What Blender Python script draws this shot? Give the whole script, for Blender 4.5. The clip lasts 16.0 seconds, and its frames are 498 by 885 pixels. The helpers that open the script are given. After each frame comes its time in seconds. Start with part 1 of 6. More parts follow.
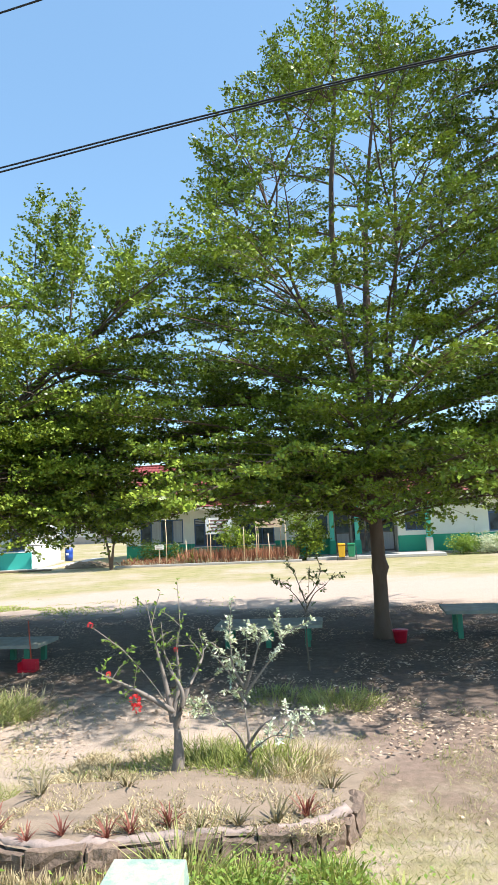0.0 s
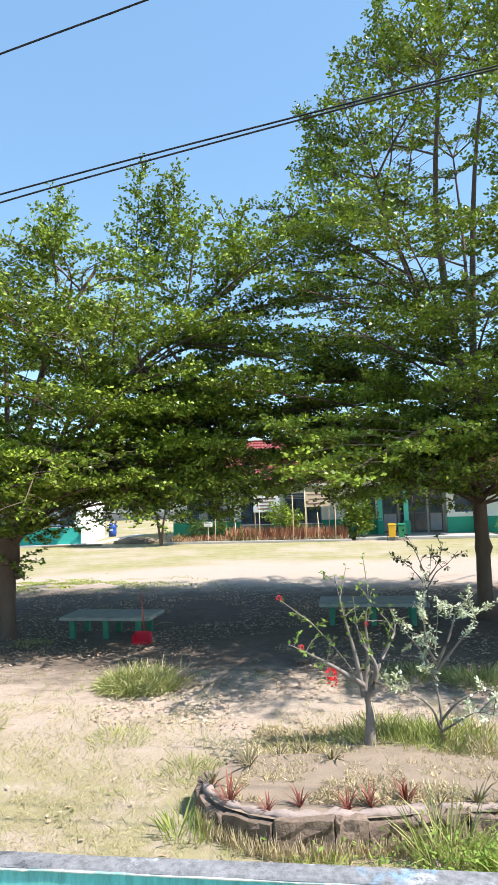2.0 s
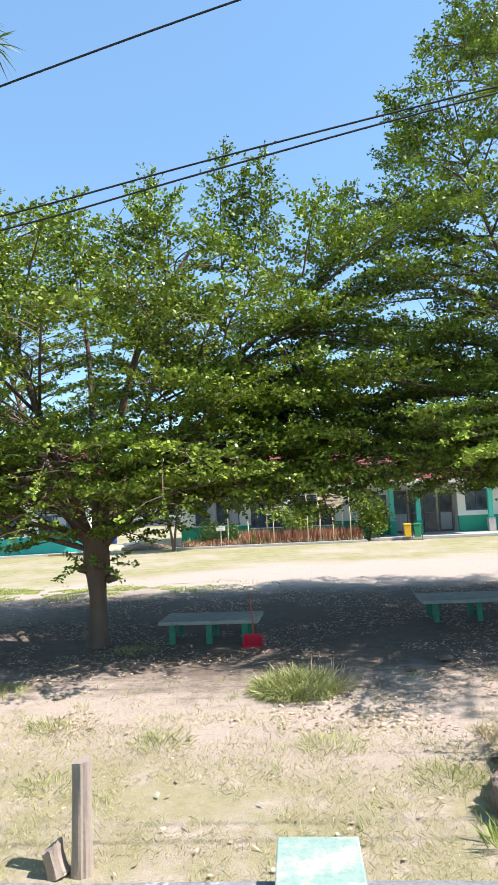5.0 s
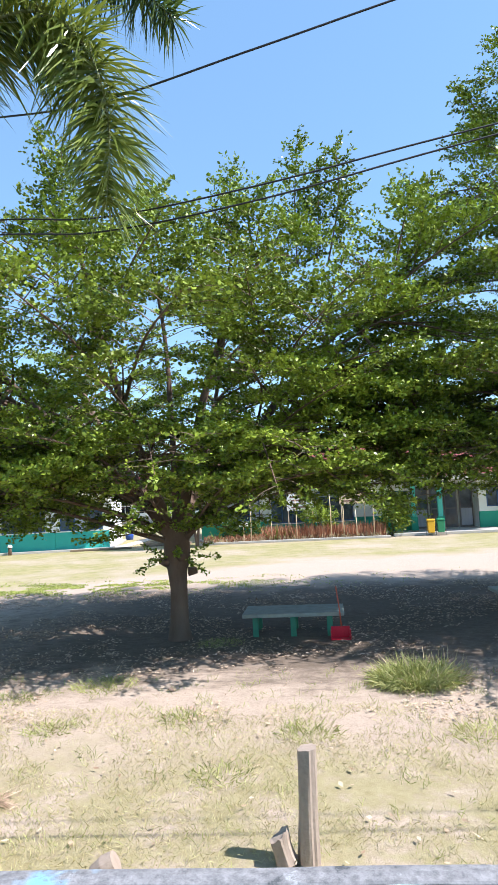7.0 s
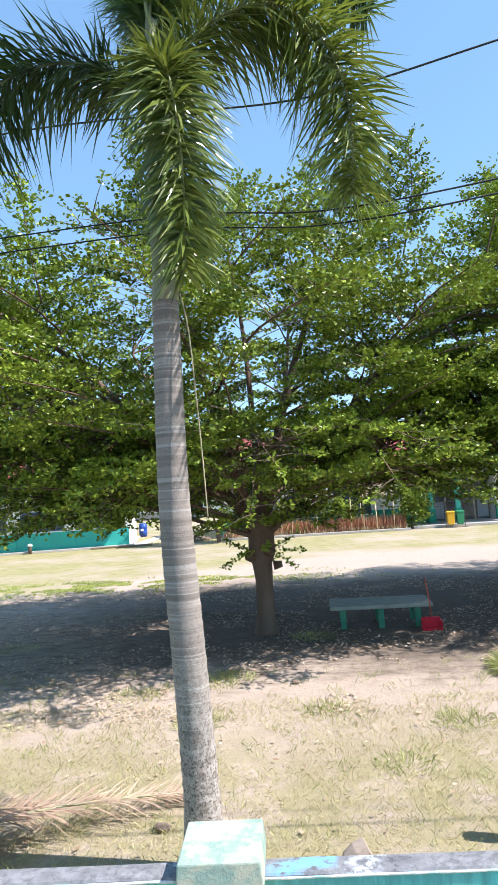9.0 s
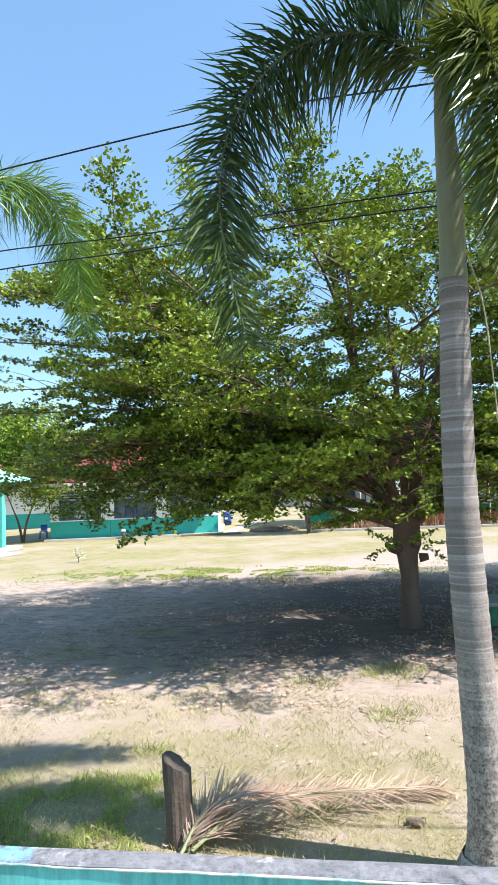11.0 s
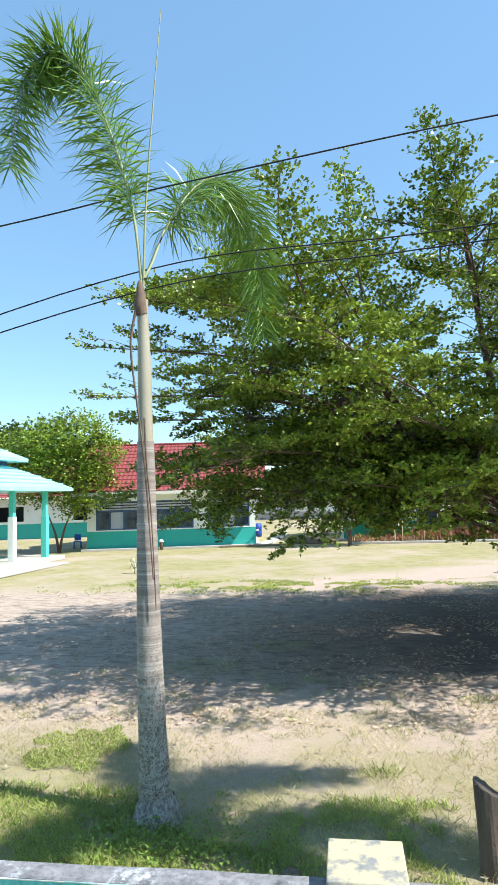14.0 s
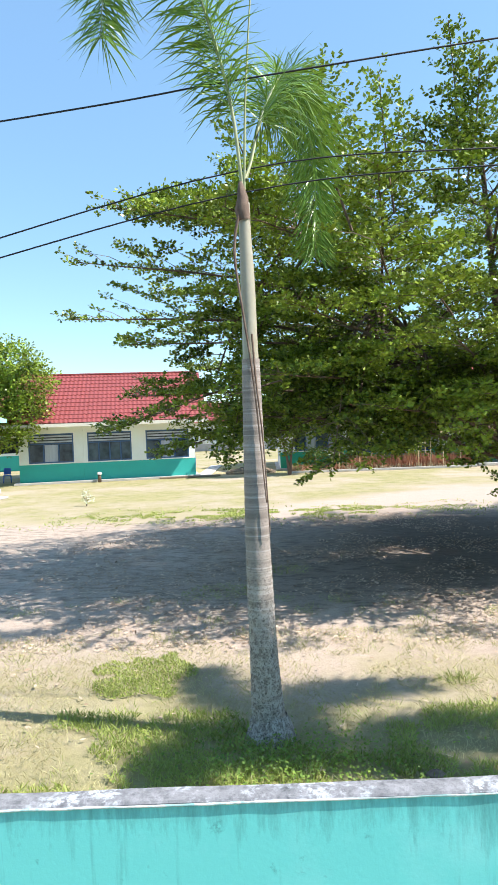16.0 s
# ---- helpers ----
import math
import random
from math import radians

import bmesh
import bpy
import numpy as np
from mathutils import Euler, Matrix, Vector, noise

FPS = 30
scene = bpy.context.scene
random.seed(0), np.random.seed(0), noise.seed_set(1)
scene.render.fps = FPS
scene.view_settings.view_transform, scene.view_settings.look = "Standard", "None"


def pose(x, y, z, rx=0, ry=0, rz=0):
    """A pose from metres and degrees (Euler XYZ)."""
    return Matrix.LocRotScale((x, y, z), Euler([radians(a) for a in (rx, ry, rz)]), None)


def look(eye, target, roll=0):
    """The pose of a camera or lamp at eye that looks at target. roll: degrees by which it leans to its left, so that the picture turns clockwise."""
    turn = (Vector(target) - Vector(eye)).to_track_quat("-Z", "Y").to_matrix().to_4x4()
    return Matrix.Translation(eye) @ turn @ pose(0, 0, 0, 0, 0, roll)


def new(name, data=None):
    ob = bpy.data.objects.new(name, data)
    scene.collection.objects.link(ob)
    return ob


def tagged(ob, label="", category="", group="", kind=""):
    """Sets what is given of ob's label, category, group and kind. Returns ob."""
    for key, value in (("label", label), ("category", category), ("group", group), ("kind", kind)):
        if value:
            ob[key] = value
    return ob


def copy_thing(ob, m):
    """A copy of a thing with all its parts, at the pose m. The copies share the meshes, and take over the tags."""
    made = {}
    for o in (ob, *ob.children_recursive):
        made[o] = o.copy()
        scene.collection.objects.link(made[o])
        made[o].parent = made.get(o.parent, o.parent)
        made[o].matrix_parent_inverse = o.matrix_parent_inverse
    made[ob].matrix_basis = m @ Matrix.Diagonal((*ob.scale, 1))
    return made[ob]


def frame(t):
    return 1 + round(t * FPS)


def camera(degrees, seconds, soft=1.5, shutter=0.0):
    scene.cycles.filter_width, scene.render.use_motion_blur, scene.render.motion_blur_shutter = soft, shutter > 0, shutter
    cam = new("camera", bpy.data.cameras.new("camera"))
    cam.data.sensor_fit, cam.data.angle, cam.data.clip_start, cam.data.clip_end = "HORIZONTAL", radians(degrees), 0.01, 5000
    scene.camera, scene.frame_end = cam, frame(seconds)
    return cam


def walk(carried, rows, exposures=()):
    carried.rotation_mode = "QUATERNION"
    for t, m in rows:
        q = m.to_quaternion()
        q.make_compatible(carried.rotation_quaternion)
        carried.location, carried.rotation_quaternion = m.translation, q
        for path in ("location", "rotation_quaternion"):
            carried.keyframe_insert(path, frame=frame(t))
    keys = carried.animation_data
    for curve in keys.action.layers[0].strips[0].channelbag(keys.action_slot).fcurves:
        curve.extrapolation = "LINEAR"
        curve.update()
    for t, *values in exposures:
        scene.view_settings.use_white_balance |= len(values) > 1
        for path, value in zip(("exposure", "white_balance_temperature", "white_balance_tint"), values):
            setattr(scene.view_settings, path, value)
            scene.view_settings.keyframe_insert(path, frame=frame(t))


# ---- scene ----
cam = camera(43.2, 16.0, soft=0.85)
PATH = [
    (0, (1.026, 0.407, 2.615), (0.793, 2.38, 2.847), -2.6),
    (0.5, (0.586, 0.483, 2.566), (0.278, 2.441, 2.832), -4.0),
    (1, (0.105, 0.46, 2.582), (-0.229, 2.417, 2.821), -1.8),
    (1.5, (-0.313, 0.349, 2.604), (-0.595, 2.321, 2.78), -1.8),
    (2, (-0.73, 0.295, 2.621), (-1.026, 2.266, 2.791), -1.7),
    (2.5, (-1.181, 0.282, 2.617), (-1.386, 2.265, 2.775), -1.0),
    (3, (-1.573, 0.252, 2.617), (-1.75, 2.241, 2.732), -2.2),
    (3.5, (-1.994, 0.301, 2.617), (-2.274, 2.266, 2.861), -3.5),
    (3.7, (-2.162, 0.363, 2.599), (-2.448, 2.328, 2.843), -1.8),
    (5.8, (-4.043, 0.507, 2.499), (-4.2, 2.495, 2.658), -3.7),
    (6, (-4.195, 0.467, 2.504), (-4.371, 2.45, 2.695), -3.4),
    (6.5, (-4.583, 0.534, 2.474), (-4.806, 2.512, 2.672), -0.5),
    (7, (-4.991, 0.436, 2.487), (-5.161, 2.421, 2.664), -2.8),
    (7.5, (-5.442, 0.366, 2.497), (-5.516, 2.358, 2.649), -2.3),
    (8, (-5.855, 0.294, 2.561), (-5.958, 2.287, 2.701), -2.5),
    (8.2, (-6.037, 0.304, 2.552), (-6.176, 2.292, 2.719), -4.0),
    (10.3, (-7.704, 0.183, 2.584), (-7.856, 2.171, 2.733), -1.9),
    (10.5, (-7.824, 0.214, 2.617), (-8.075, 2.192, 2.771), -0.9),
    (11, (-8.245, 0.225, 2.592), (-8.579, 2.192, 2.735), -2.4),
    (11.5, (-8.648, 0.163, 2.627), (-9.01, 2.129, 2.702), -2.7),
    (12, (-9.122, 0.233, 2.594), (-9.438, 2.204, 2.719), -1.3),
    (12.5, (-9.547, 0.084, 2.631), (-9.847, 2.058, 2.731), -0.5),
    (13, (-9.879, 0.049, 2.637), (-10.249, 2.01, 2.776), -1.9),
    (13.5, (-10.212, 0.067, 2.673), (-10.656, 2.008, 2.85), -1.9),
    (14, (-10.521, 0.049, 2.662), (-10.851, 2.013, 2.841), -1.8),
    (14.5, (-10.894, 0.056, 2.65), (-11.101, 2.041, 2.757), -0.6),
    (15, (-11.315, 0.123, 2.651), (-11.446, 2.118, 2.718), -2.3),
    (15.5, (-11.821, 0.119, 2.633), (-11.904, 2.117, 2.699), 0.4),
    (16, (-12.26, 0.108, 2.617), (-12.313, 2.107, 2.573), -2.2),
]
walk(cam, [(t, look(eye, target, roll)) for t, eye, target, roll in PATH],
     exposures=[(0.0, 1.08, 6500, 11.5), (3.5, 1.02, 6350, 12.0), (7.0, 1.06, 6200, 15.0), (11.5, 1.06, 6250, 13.5), (14.0, 0.95, 6300, 9.0), (16.0, 1.08, 6400, 12.0)])

# ---- world, sun, exposure ----
SUN_DIR = Vector((0.75, -0.17, 1.0)).normalized()
world = bpy.data.worlds.new("sky")
scene.world = world
world.use_nodes = True
wn = world.node_tree
sky = wn.nodes.new("ShaderNodeTexSky")
sky.sky_type = "NISHITA"
sky.sun_disc = False
sky.sun_elevation = math.asin(SUN_DIR.z)
sky.sun_rotation = math.atan2(SUN_DIR.x, SUN_DIR.y)
sky.air_density, sky.dust_density, sky.ozone_density = 1.15, 0.0, 1.6
wn.nodes["Background"].inputs["Strength"].default_value = 0.117
tint = wn.nodes.new("ShaderNodeMix")
tint.data_type, tint.blend_type = "RGBA", "MULTIPLY"
tint.inputs["Factor"].default_value = 1.0
tint.inputs["B"].default_value = (0.90, 1.02, 1.0, 1.0)
wn.links.new(sky.outputs[0], tint.inputs["A"])
even = wn.nodes.new("ShaderNodeMix")
even.data_type = "RGBA"
even.inputs["Factor"].default_value = 0.4
even.inputs["B"].default_value = (1.55, 2.9, 4.7, 1.0)
wn.links.new(tint.outputs["Result"], even.inputs["A"])
wn.links.new(even.outputs["Result"], wn.nodes["Background"].inputs["Color"])
sun_data = bpy.data.lights.new("sun", "SUN")
sun_data.energy, sun_data.angle, sun_data.color = 4.5, radians(0.53), (1.0, 0.96, 0.90)
new("sun", sun_data).matrix_world = look(SUN_DIR * 60, (0, 0, 0))


# ---- materials ----
def nodes_of(name):
    m = bpy.data.materials.new(name)
    m.use_nodes = True
    nt = m.node_tree
    return m, nt, nt.nodes["Principled BSDF"]


def noise_node(nt, scale, detail=6.0, rough=0.6, stretch=None):
    tc = nt.nodes.new("ShaderNodeNewGeometry")
    out = tc.outputs["Position"]
    if stretch:
        mp = nt.nodes.new("ShaderNodeMapping")
        mp.inputs["Scale"].default_value = stretch
        nt.links.new(out, mp.inputs["Vector"])
        out = mp.outputs[0]
    n = nt.nodes.new("ShaderNodeTexNoise")
    n.inputs["Scale"].default_value, n.inputs["Detail"].default_value, n.inputs["Roughness"].default_value = scale, detail, rough
    nt.links.new(out, n.inputs["Vector"])
    return n.outputs["Fac"]


def ramp(nt, fac, lo, hi):
    r = nt.nodes.new("ShaderNodeMapRange")
    r.inputs["From Min"].default_value, r.inputs["From Max"].default_value = lo, hi
    nt.links.new(fac, r.inputs["Value"])
    return r.outputs["Result"]


def mix(nt, fac, a, b, kind="MIX"):
    m = nt.nodes.new("ShaderNodeMix")
    m.data_type, m.blend_type = "RGBA", kind
    for sock, v in ((m.inputs["Factor"], fac), (m.inputs["A"], a), (m.inputs["B"], b)):
        if isinstance(v, tuple):
            sock.default_value = (*v, 1.0)
        elif isinstance(v, (int, float)):
            sock.default_value = v
        else:
            nt.links.new(v, sock)
    return m.outputs["Result"]


def math_node(nt, op, a, b=0.0):
    m = nt.nodes.new("ShaderNodeMath")
    m.operation = op
    for sock, v in zip(m.inputs, (a, b)):
        if isinstance(v, (int, float)):
            sock.default_value = v
        else:
            nt.links.new(v, sock)
    return m.outputs[0]


def bumped(nt, bsdf, fac, strength, distance=0.02):
    b = nt.nodes.new("ShaderNodeBump")
    b.inputs["Strength"].default_value, b.inputs["Distance"].default_value = strength, distance
    nt.links.new(fac, b.inputs["Height"])
    nt.links.new(b.outputs[0], bsdf.inputs["Normal"])


def surface(name, base, stain, rough=0.8, coarse=2.0, fine=40.0, amount=0.6, bump=0.3, stretch=None, metal=0.0, lo=0.4, hi=0.75, vary=0.0):
    """Base colour with stains at a coarse scale and grain at a fine one."""
    m, nt, b = nodes_of(name)
    c = noise_node(nt, coarse, 8, 0.65, stretch)
    f = noise_node(nt, fine, 4, 0.6)
    col = mix(nt, math_node(nt, "MULTIPLY", ramp(nt, c, lo, hi), amount), base, stain)
    col = mix(nt, ramp(nt, f, 0.3, 0.75), col, mix(nt, 0.25, col, tuple(min(1, 1.5 * v) for v in base)))
    if vary:
        oi = nt.nodes.new("ShaderNodeObjectInfo")
        hs = nt.nodes.new("ShaderNodeHueSaturation")
        nt.links.new(math_node(nt, "ADD", math_node(nt, "MULTIPLY", oi.outputs["Random"], vary), 1 - vary / 2), hs.inputs["Value"])
        nt.links.new(col, hs.inputs["Color"])
        col = hs.outputs[0]
    nt.links.new(col, b.inputs["Base Color"])
    b.inputs["Roughness"].default_value, b.inputs["Metallic"].default_value = rough, metal
    if bump:
        bumped(nt, b, f, bump, 0.01)
    return m


def leaf(name, a, b_col, rough=0.45, through_light=0.35, tint=(0.25, 0.38, 0.04), patch=0.6, gloss=0.25):
    """Foliage: colour differs leaf by leaf and in patches, and light shines through."""
    m, nt, b = nodes_of(name)
    g = nt.nodes.new("ShaderNodeNewGeometry")
    col = mix(nt, g.outputs["Random Per Island"], a, b_col)
    n = noise_node(nt, patch, 3)
    col = mix(nt, ramp(nt, n, 0.42, 0.68), col, mix(nt, 0.45, col, tuple(min(1, v * 1.7) for v in b_col)))
    nt.links.new(col, b.inputs["Base Color"])
    b.inputs["Roughness"].default_value = rough
    b.inputs["Specular IOR Level"].default_value = gloss
    t = nt.nodes.new("ShaderNodeBsdfTranslucent")
    nt.links.new(mix(nt, 0.5, col, tint), t.inputs["Color"])
    ms = nt.nodes.new("ShaderNodeMixShader")
    ms.inputs[0].default_value = through_light
    nt.links.new(b.outputs[0], ms.inputs[1])
    nt.links.new(t.outputs[0], ms.inputs[2])
    nt.links.new(ms.outputs[0], nt.nodes["Material Output"].inputs["Surface"])
    return m


def ground_material():
    """Sand, dry turf and greener turf in patches; a bare sandy track crosses the yard. Tree shade is partly put into
    the colour.
    """
    m, nt, b = nodes_of("yard_ground")
    g = nt.nodes.new("ShaderNodeNewGeometry")
    sep = nt.nodes.new("ShaderNodeSeparateXYZ")
    nt.links.new(g.outputs["Position"], sep.inputs[0])
    big, mid, small, grain = noise_node(nt, 0.35, 6), noise_node(nt, 1.7, 8, 0.7), noise_node(nt, 9, 8, 0.7), noise_node(nt, 60, 6, 0.7)
    sand = mix(nt, ramp(nt, mid, 0.35, 0.7), (0.44, 0.35, 0.275), (0.34, 0.265, 0.20))
    sand = mix(nt, ramp(nt, grain, 0.35, 0.7), sand, (0.52, 0.42, 0.34))
    crumbs = noise_node(nt, 24, 6, 0.75)
    sand = mix(nt, math_node(nt, "MULTIPLY", ramp(nt, crumbs, 0.54, 0.64), 0.55), sand, (0.20, 0.15, 0.11))
    dry = mix(nt, ramp(nt, small, 0.3, 0.7), (0.28, 0.235, 0.12), (0.39, 0.34, 0.205))
    green = mix(nt, ramp(nt, small, 0.35, 0.7), (0.22, 0.22, 0.08), (0.36, 0.32, 0.15))
    far = mix(nt, ramp(nt, mid, 0.35, 0.65), (0.25, 0.235, 0.095), (0.37, 0.315, 0.17))
    far = mix(nt, math_node(nt, "MULTIPLY", ramp(nt, noise_node(nt, 0.22, 7, 0.7), 0.46, 0.62), 0.8), far, sand)
    y = math_node(nt, "ADD", sep.outputs[1], math_node(nt, "MULTIPLY", math_node(nt, "SUBTRACT", big, 0.5), 5.0))
    y = math_node(nt, "ADD", y, math_node(nt, "MULTIPLY", math_node(nt, "SUBTRACT", mid, 0.5), 3.0))
    near = mix(nt, ramp(nt, math_node(nt, "ADD", mid, math_node(nt, "MULTIPLY", small, 0.35)), 0.52, 0.72), sand, dry)
    x_left = ramp(nt, math_node(nt, "ADD", sep.outputs[0], math_node(nt, "MULTIPLY", math_node(nt, "SUBTRACT", mid, 0.5), 5.0)), -9.0, -12.5)
    strip = math_node(nt, "MULTIPLY", ramp(nt, y, 6.2, 4.6), ramp(nt, sep.outputs[1], 1.8, 2.6))
    near = mix(nt, math_node(nt, "MULTIPLY", strip, x_left), near, green)
    col = mix(nt, ramp(nt, y, 6.4, 7.6), near, sand)
    # Brown earth right of the bed, toned down further for dappled tree shade.
    shaded_earth = mix(nt, ramp(nt, small, 0.35, 0.65), (0.27, 0.19, 0.15), (0.15, 0.11, 0.085))
    x_right = math_node(nt, "ADD", sep.outputs[0], math_node(nt, "MULTIPLY", math_node(nt, "SUBTRACT", mid, 0.5), 3.0))
    col = mix(nt, math_node(nt, "MULTIPLY", math_node(nt, "MULTIPLY", ramp(nt, x_right, 0.4, 1.6), ramp(nt, y, 5.6, 6.6)), 0.85), col, shaded_earth)
    # Browner soil under the trees, with their shade darkened into its colour.
    shade_mould = mix(nt, ramp(nt, small, 0.4, 0.65), (0.15, 0.115, 0.088), (0.085, 0.066, 0.05))
    col = mix(nt, math_node(nt, "MULTIPLY", math_node(nt, "MULTIPLY", ramp(nt, y, 9.0, 10.5), 0.8), ramp(nt, sep.outputs[0], -13.5, -9.0)), col, shade_mould)
    # Dark litter streaks that also imitate dappled shade on the ground.
    dapple_debris = ramp(nt, noise_node(nt, 2.6, 9, 0.72, (1.0, 2.2, 1.0)), 0.48, 0.60)
    col = mix(nt, math_node(nt, "MULTIPLY", math_node(nt, "MULTIPLY", dapple_debris, ramp(nt, y, 8.2, 9.6)), 0.6), col, (0.13, 0.10, 0.078))
    col = mix(nt, ramp(nt, y, 17.5, 19.5), col, mix(nt, 0.6, sand, (0.44, 0.35, 0.285)))
    col = mix(nt, ramp(nt, math_node(nt, "SUBTRACT", y, math_node(nt, "MULTIPLY", ramp(nt, sep.outputs[0], -5, -15), -6.5)), 24.5, 27.0), col, far)
    # Unseen ground behind the camera, made asphalt-dark to cut bounced light.
    unseen_asphalt = mix(nt, ramp(nt, grain, 0.35, 0.7), (0.045, 0.045, 0.047), (0.075, 0.072, 0.07))
    col = mix(nt, ramp(nt, math_node(nt, "ADD", sep.outputs[1], mid), -0.1, -0.4), col, unseen_asphalt)
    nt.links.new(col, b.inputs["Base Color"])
    b.inputs["Roughness"].default_value = 0.95
    b.inputs["Specular IOR Level"].default_value = 0.145
    bumped(nt, b, mix(nt, 0.5, small, mix(nt, 0.5, crumbs, grain)), 0.8, 0.05)
    return m


def wall_paint(name, base, dark, pale):
    """Old paint with runs of dirt from the top and pale flaked spots."""
    m, nt, b = nodes_of(name)
    runs = noise_node(nt, 5.0, 6, 0.65, (3.0, 3.0, 0.25))
    blot, fine = noise_node(nt, 6.0, 8, 0.7), noise_node(nt, 45, 6, 0.7)
    col = mix(nt, math_node(nt, "MULTIPLY", ramp(nt, runs, 0.56, 0.75), 0.55), base, dark)
    col = mix(nt, math_node(nt, "MULTIPLY", ramp(nt, blot, 0.6, 0.72), ramp(nt, fine, 0.45, 0.6)), col, dark)
    col = mix(nt, math_node(nt, "MULTIPLY", ramp(nt, noise_node(nt, 2.2, 5), 0.5, 0.7), 0.5), col, pale)
    g = nt.nodes.new("ShaderNodeNewGeometry")
    sep = nt.nodes.new("ShaderNodeSeparateXYZ")
    nt.links.new(g.outputs["Position"], sep.inputs[0])
    drip = noise_node(nt, 7.0, 7, 0.75, (3.0, 3.0, 0.5))
    drip = math_node(nt, "ADD", drip, math_node(nt, "MULTIPLY", math_node(nt, "SUBTRACT", noise_node(nt, 1.1, 3), 0.5), 0.5))
    edge = ramp(nt, math_node(nt, "ADD", sep.outputs[2], math_node(nt, "MULTIPLY", math_node(nt, "SUBTRACT", drip, 0.5), 0.7)), 1.08, 1.26)
    col = mix(nt, math_node(nt, "MULTIPLY", edge, 0.55), col, dark)
    nt.links.new(col, b.inputs["Base Color"])
    b.inputs["Roughness"].default_value = 0.7
    bumped(nt, b, fine, 0.10, 0.01)
    return m


def coping_material():
    """Cement top of the wall: grey with black lichen, white and blue paint spots."""
    m, nt, b = nodes_of("mottled_cement")
    a, c, f = noise_node(nt, 7, 8, 0.75), noise_node(nt, 3, 6, 0.7), noise_node(nt, 28, 8, 0.75)
    col = mix(nt, ramp(nt, f, 0.35, 0.65), (0.12, 0.12, 0.125), (0.30, 0.295, 0.30))
    col = mix(nt, ramp(nt, a, 0.55, 0.64), col, (0.07, 0.075, 0.08))
    col = mix(nt, math_node(nt, "MULTIPLY", ramp(nt, c, 0.55, 0.66), ramp(nt, f, 0.45, 0.56)), col, (0.62, 0.66, 0.68))
    col = mix(nt, math_node(nt, "MULTIPLY", ramp(nt, noise_node(nt, 1.3, 4), 0.645, 0.70), ramp(nt, f, 0.4, 0.5)), col, (0.18, 0.42, 0.62))
    nt.links.new(col, b.inputs["Base Color"])
    b.inputs["Roughness"].default_value = 0.9
    bumped(nt, b, f, 0.5, 0.01)
    return m


def palm_bark(name):
    """Grey ringed palm trunk with pale lichen blotches low down."""
    m, nt, b = nodes_of(name)
    a, f = noise_node(nt, 26, 8, 0.75, (1, 1, 0.6)), noise_node(nt, 70, 6, 0.7)
    rings = noise_node(nt, 9.0, 3, 0.5, (0.06, 0.06, 2.6))
    thin = noise_node(nt, 14.0, 2, 0.5, (0.05, 0.05, 3.0))
    g = nt.nodes.new("ShaderNodeNewGeometry")
    sep = nt.nodes.new("ShaderNodeSeparateXYZ")
    nt.links.new(g.outputs["Position"], sep.inputs[0])
    low = ramp(nt, math_node(nt, "ADD", sep.outputs[2], math_node(nt, "MULTIPLY", math_node(nt, "SUBTRACT", a, 0.5), 1.5)), 1.8, 0.7)
    col = mix(nt, ramp(nt, rings, 0.42, 0.62), (0.31, 0.26, 0.222), (0.215, 0.178, 0.15))
    col = mix(nt, math_node(nt, "MULTIPLY", ramp(nt, thin, 0.55, 0.62), 0.7), col, (0.45, 0.405, 0.365))
    col = mix(nt, math_node(nt, "MULTIPLY", ramp(nt, a, 0.46, 0.54), low), col, (0.46, 0.41, 0.36))
    col = mix(nt, math_node(nt, "MULTIPLY", ramp(nt, f, 0.52, 0.6), math_node(nt, "ADD", math_node(nt, "MULTIPLY", low, 0.7), 0.25)), col, (0.06, 0.052, 0.045))
    nt.links.new(col, b.inputs["Base Color"])
    b.inputs["Roughness"].default_value = 0.85
    bumped(nt, b, mix(nt, 0.5, rings, f), 0.5, 0.015)
    return m


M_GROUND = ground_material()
M_TEAL_WALL = wall_paint("teal_boundary_paint", (0.15, 0.62, 0.57), (0.045, 0.18, 0.17), (0.26, 0.70, 0.66))
M_COPING = coping_material()
M_YELLOW = wall_paint("yellow_pillar_paint", (0.62, 0.48, 0.22), (0.30, 0.22, 0.1), (0.72, 0.62, 0.38))
M_CAP = surface("cap_cream_cement", (0.44, 0.39, 0.25), (0.17, 0.18, 0.19), 0.85, 11, 40, 0.95, 0.4, lo=0.5, hi=0.6)
M_CAP_MINT = surface("cap_mint_cement", (0.40, 0.40, 0.30), (0.20, 0.31, 0.26), 0.85, 9, 40, 0.95, 0.4, lo=0.44, hi=0.56)
M_BARK = surface("tree_bark", (0.125, 0.078, 0.053), (0.225, 0.155, 0.115), 0.9, 3, 25, 0.8, 0.8, (1, 1, 0.3))
M_TWIG = surface("twig_bark", (0.13, 0.095, 0.065), (0.2, 0.15, 0.1), 0.9, 4, 20, 0.6, 0.0)
M_LEAF = leaf("almond_leaf", (0.018, 0.042, 0.008), (0.27, 0.35, 0.04), 0.36, 0.12, (0.34, 0.46, 0.04))
M_LEAF_DARK = leaf("dark_leaf", (0.025, 0.05, 0.010), (0.075, 0.12, 0.022), 0.36, 0.15)
M_PALM = palm_bark("palm_bark")
M_SHAFT_GREEN = surface("crownshaft_dark_green", (0.20, 0.19, 0.085), (0.30, 0.29, 0.17), 0.5, 5, 30, 0.7, 0.2, (1, 1, 0.3))
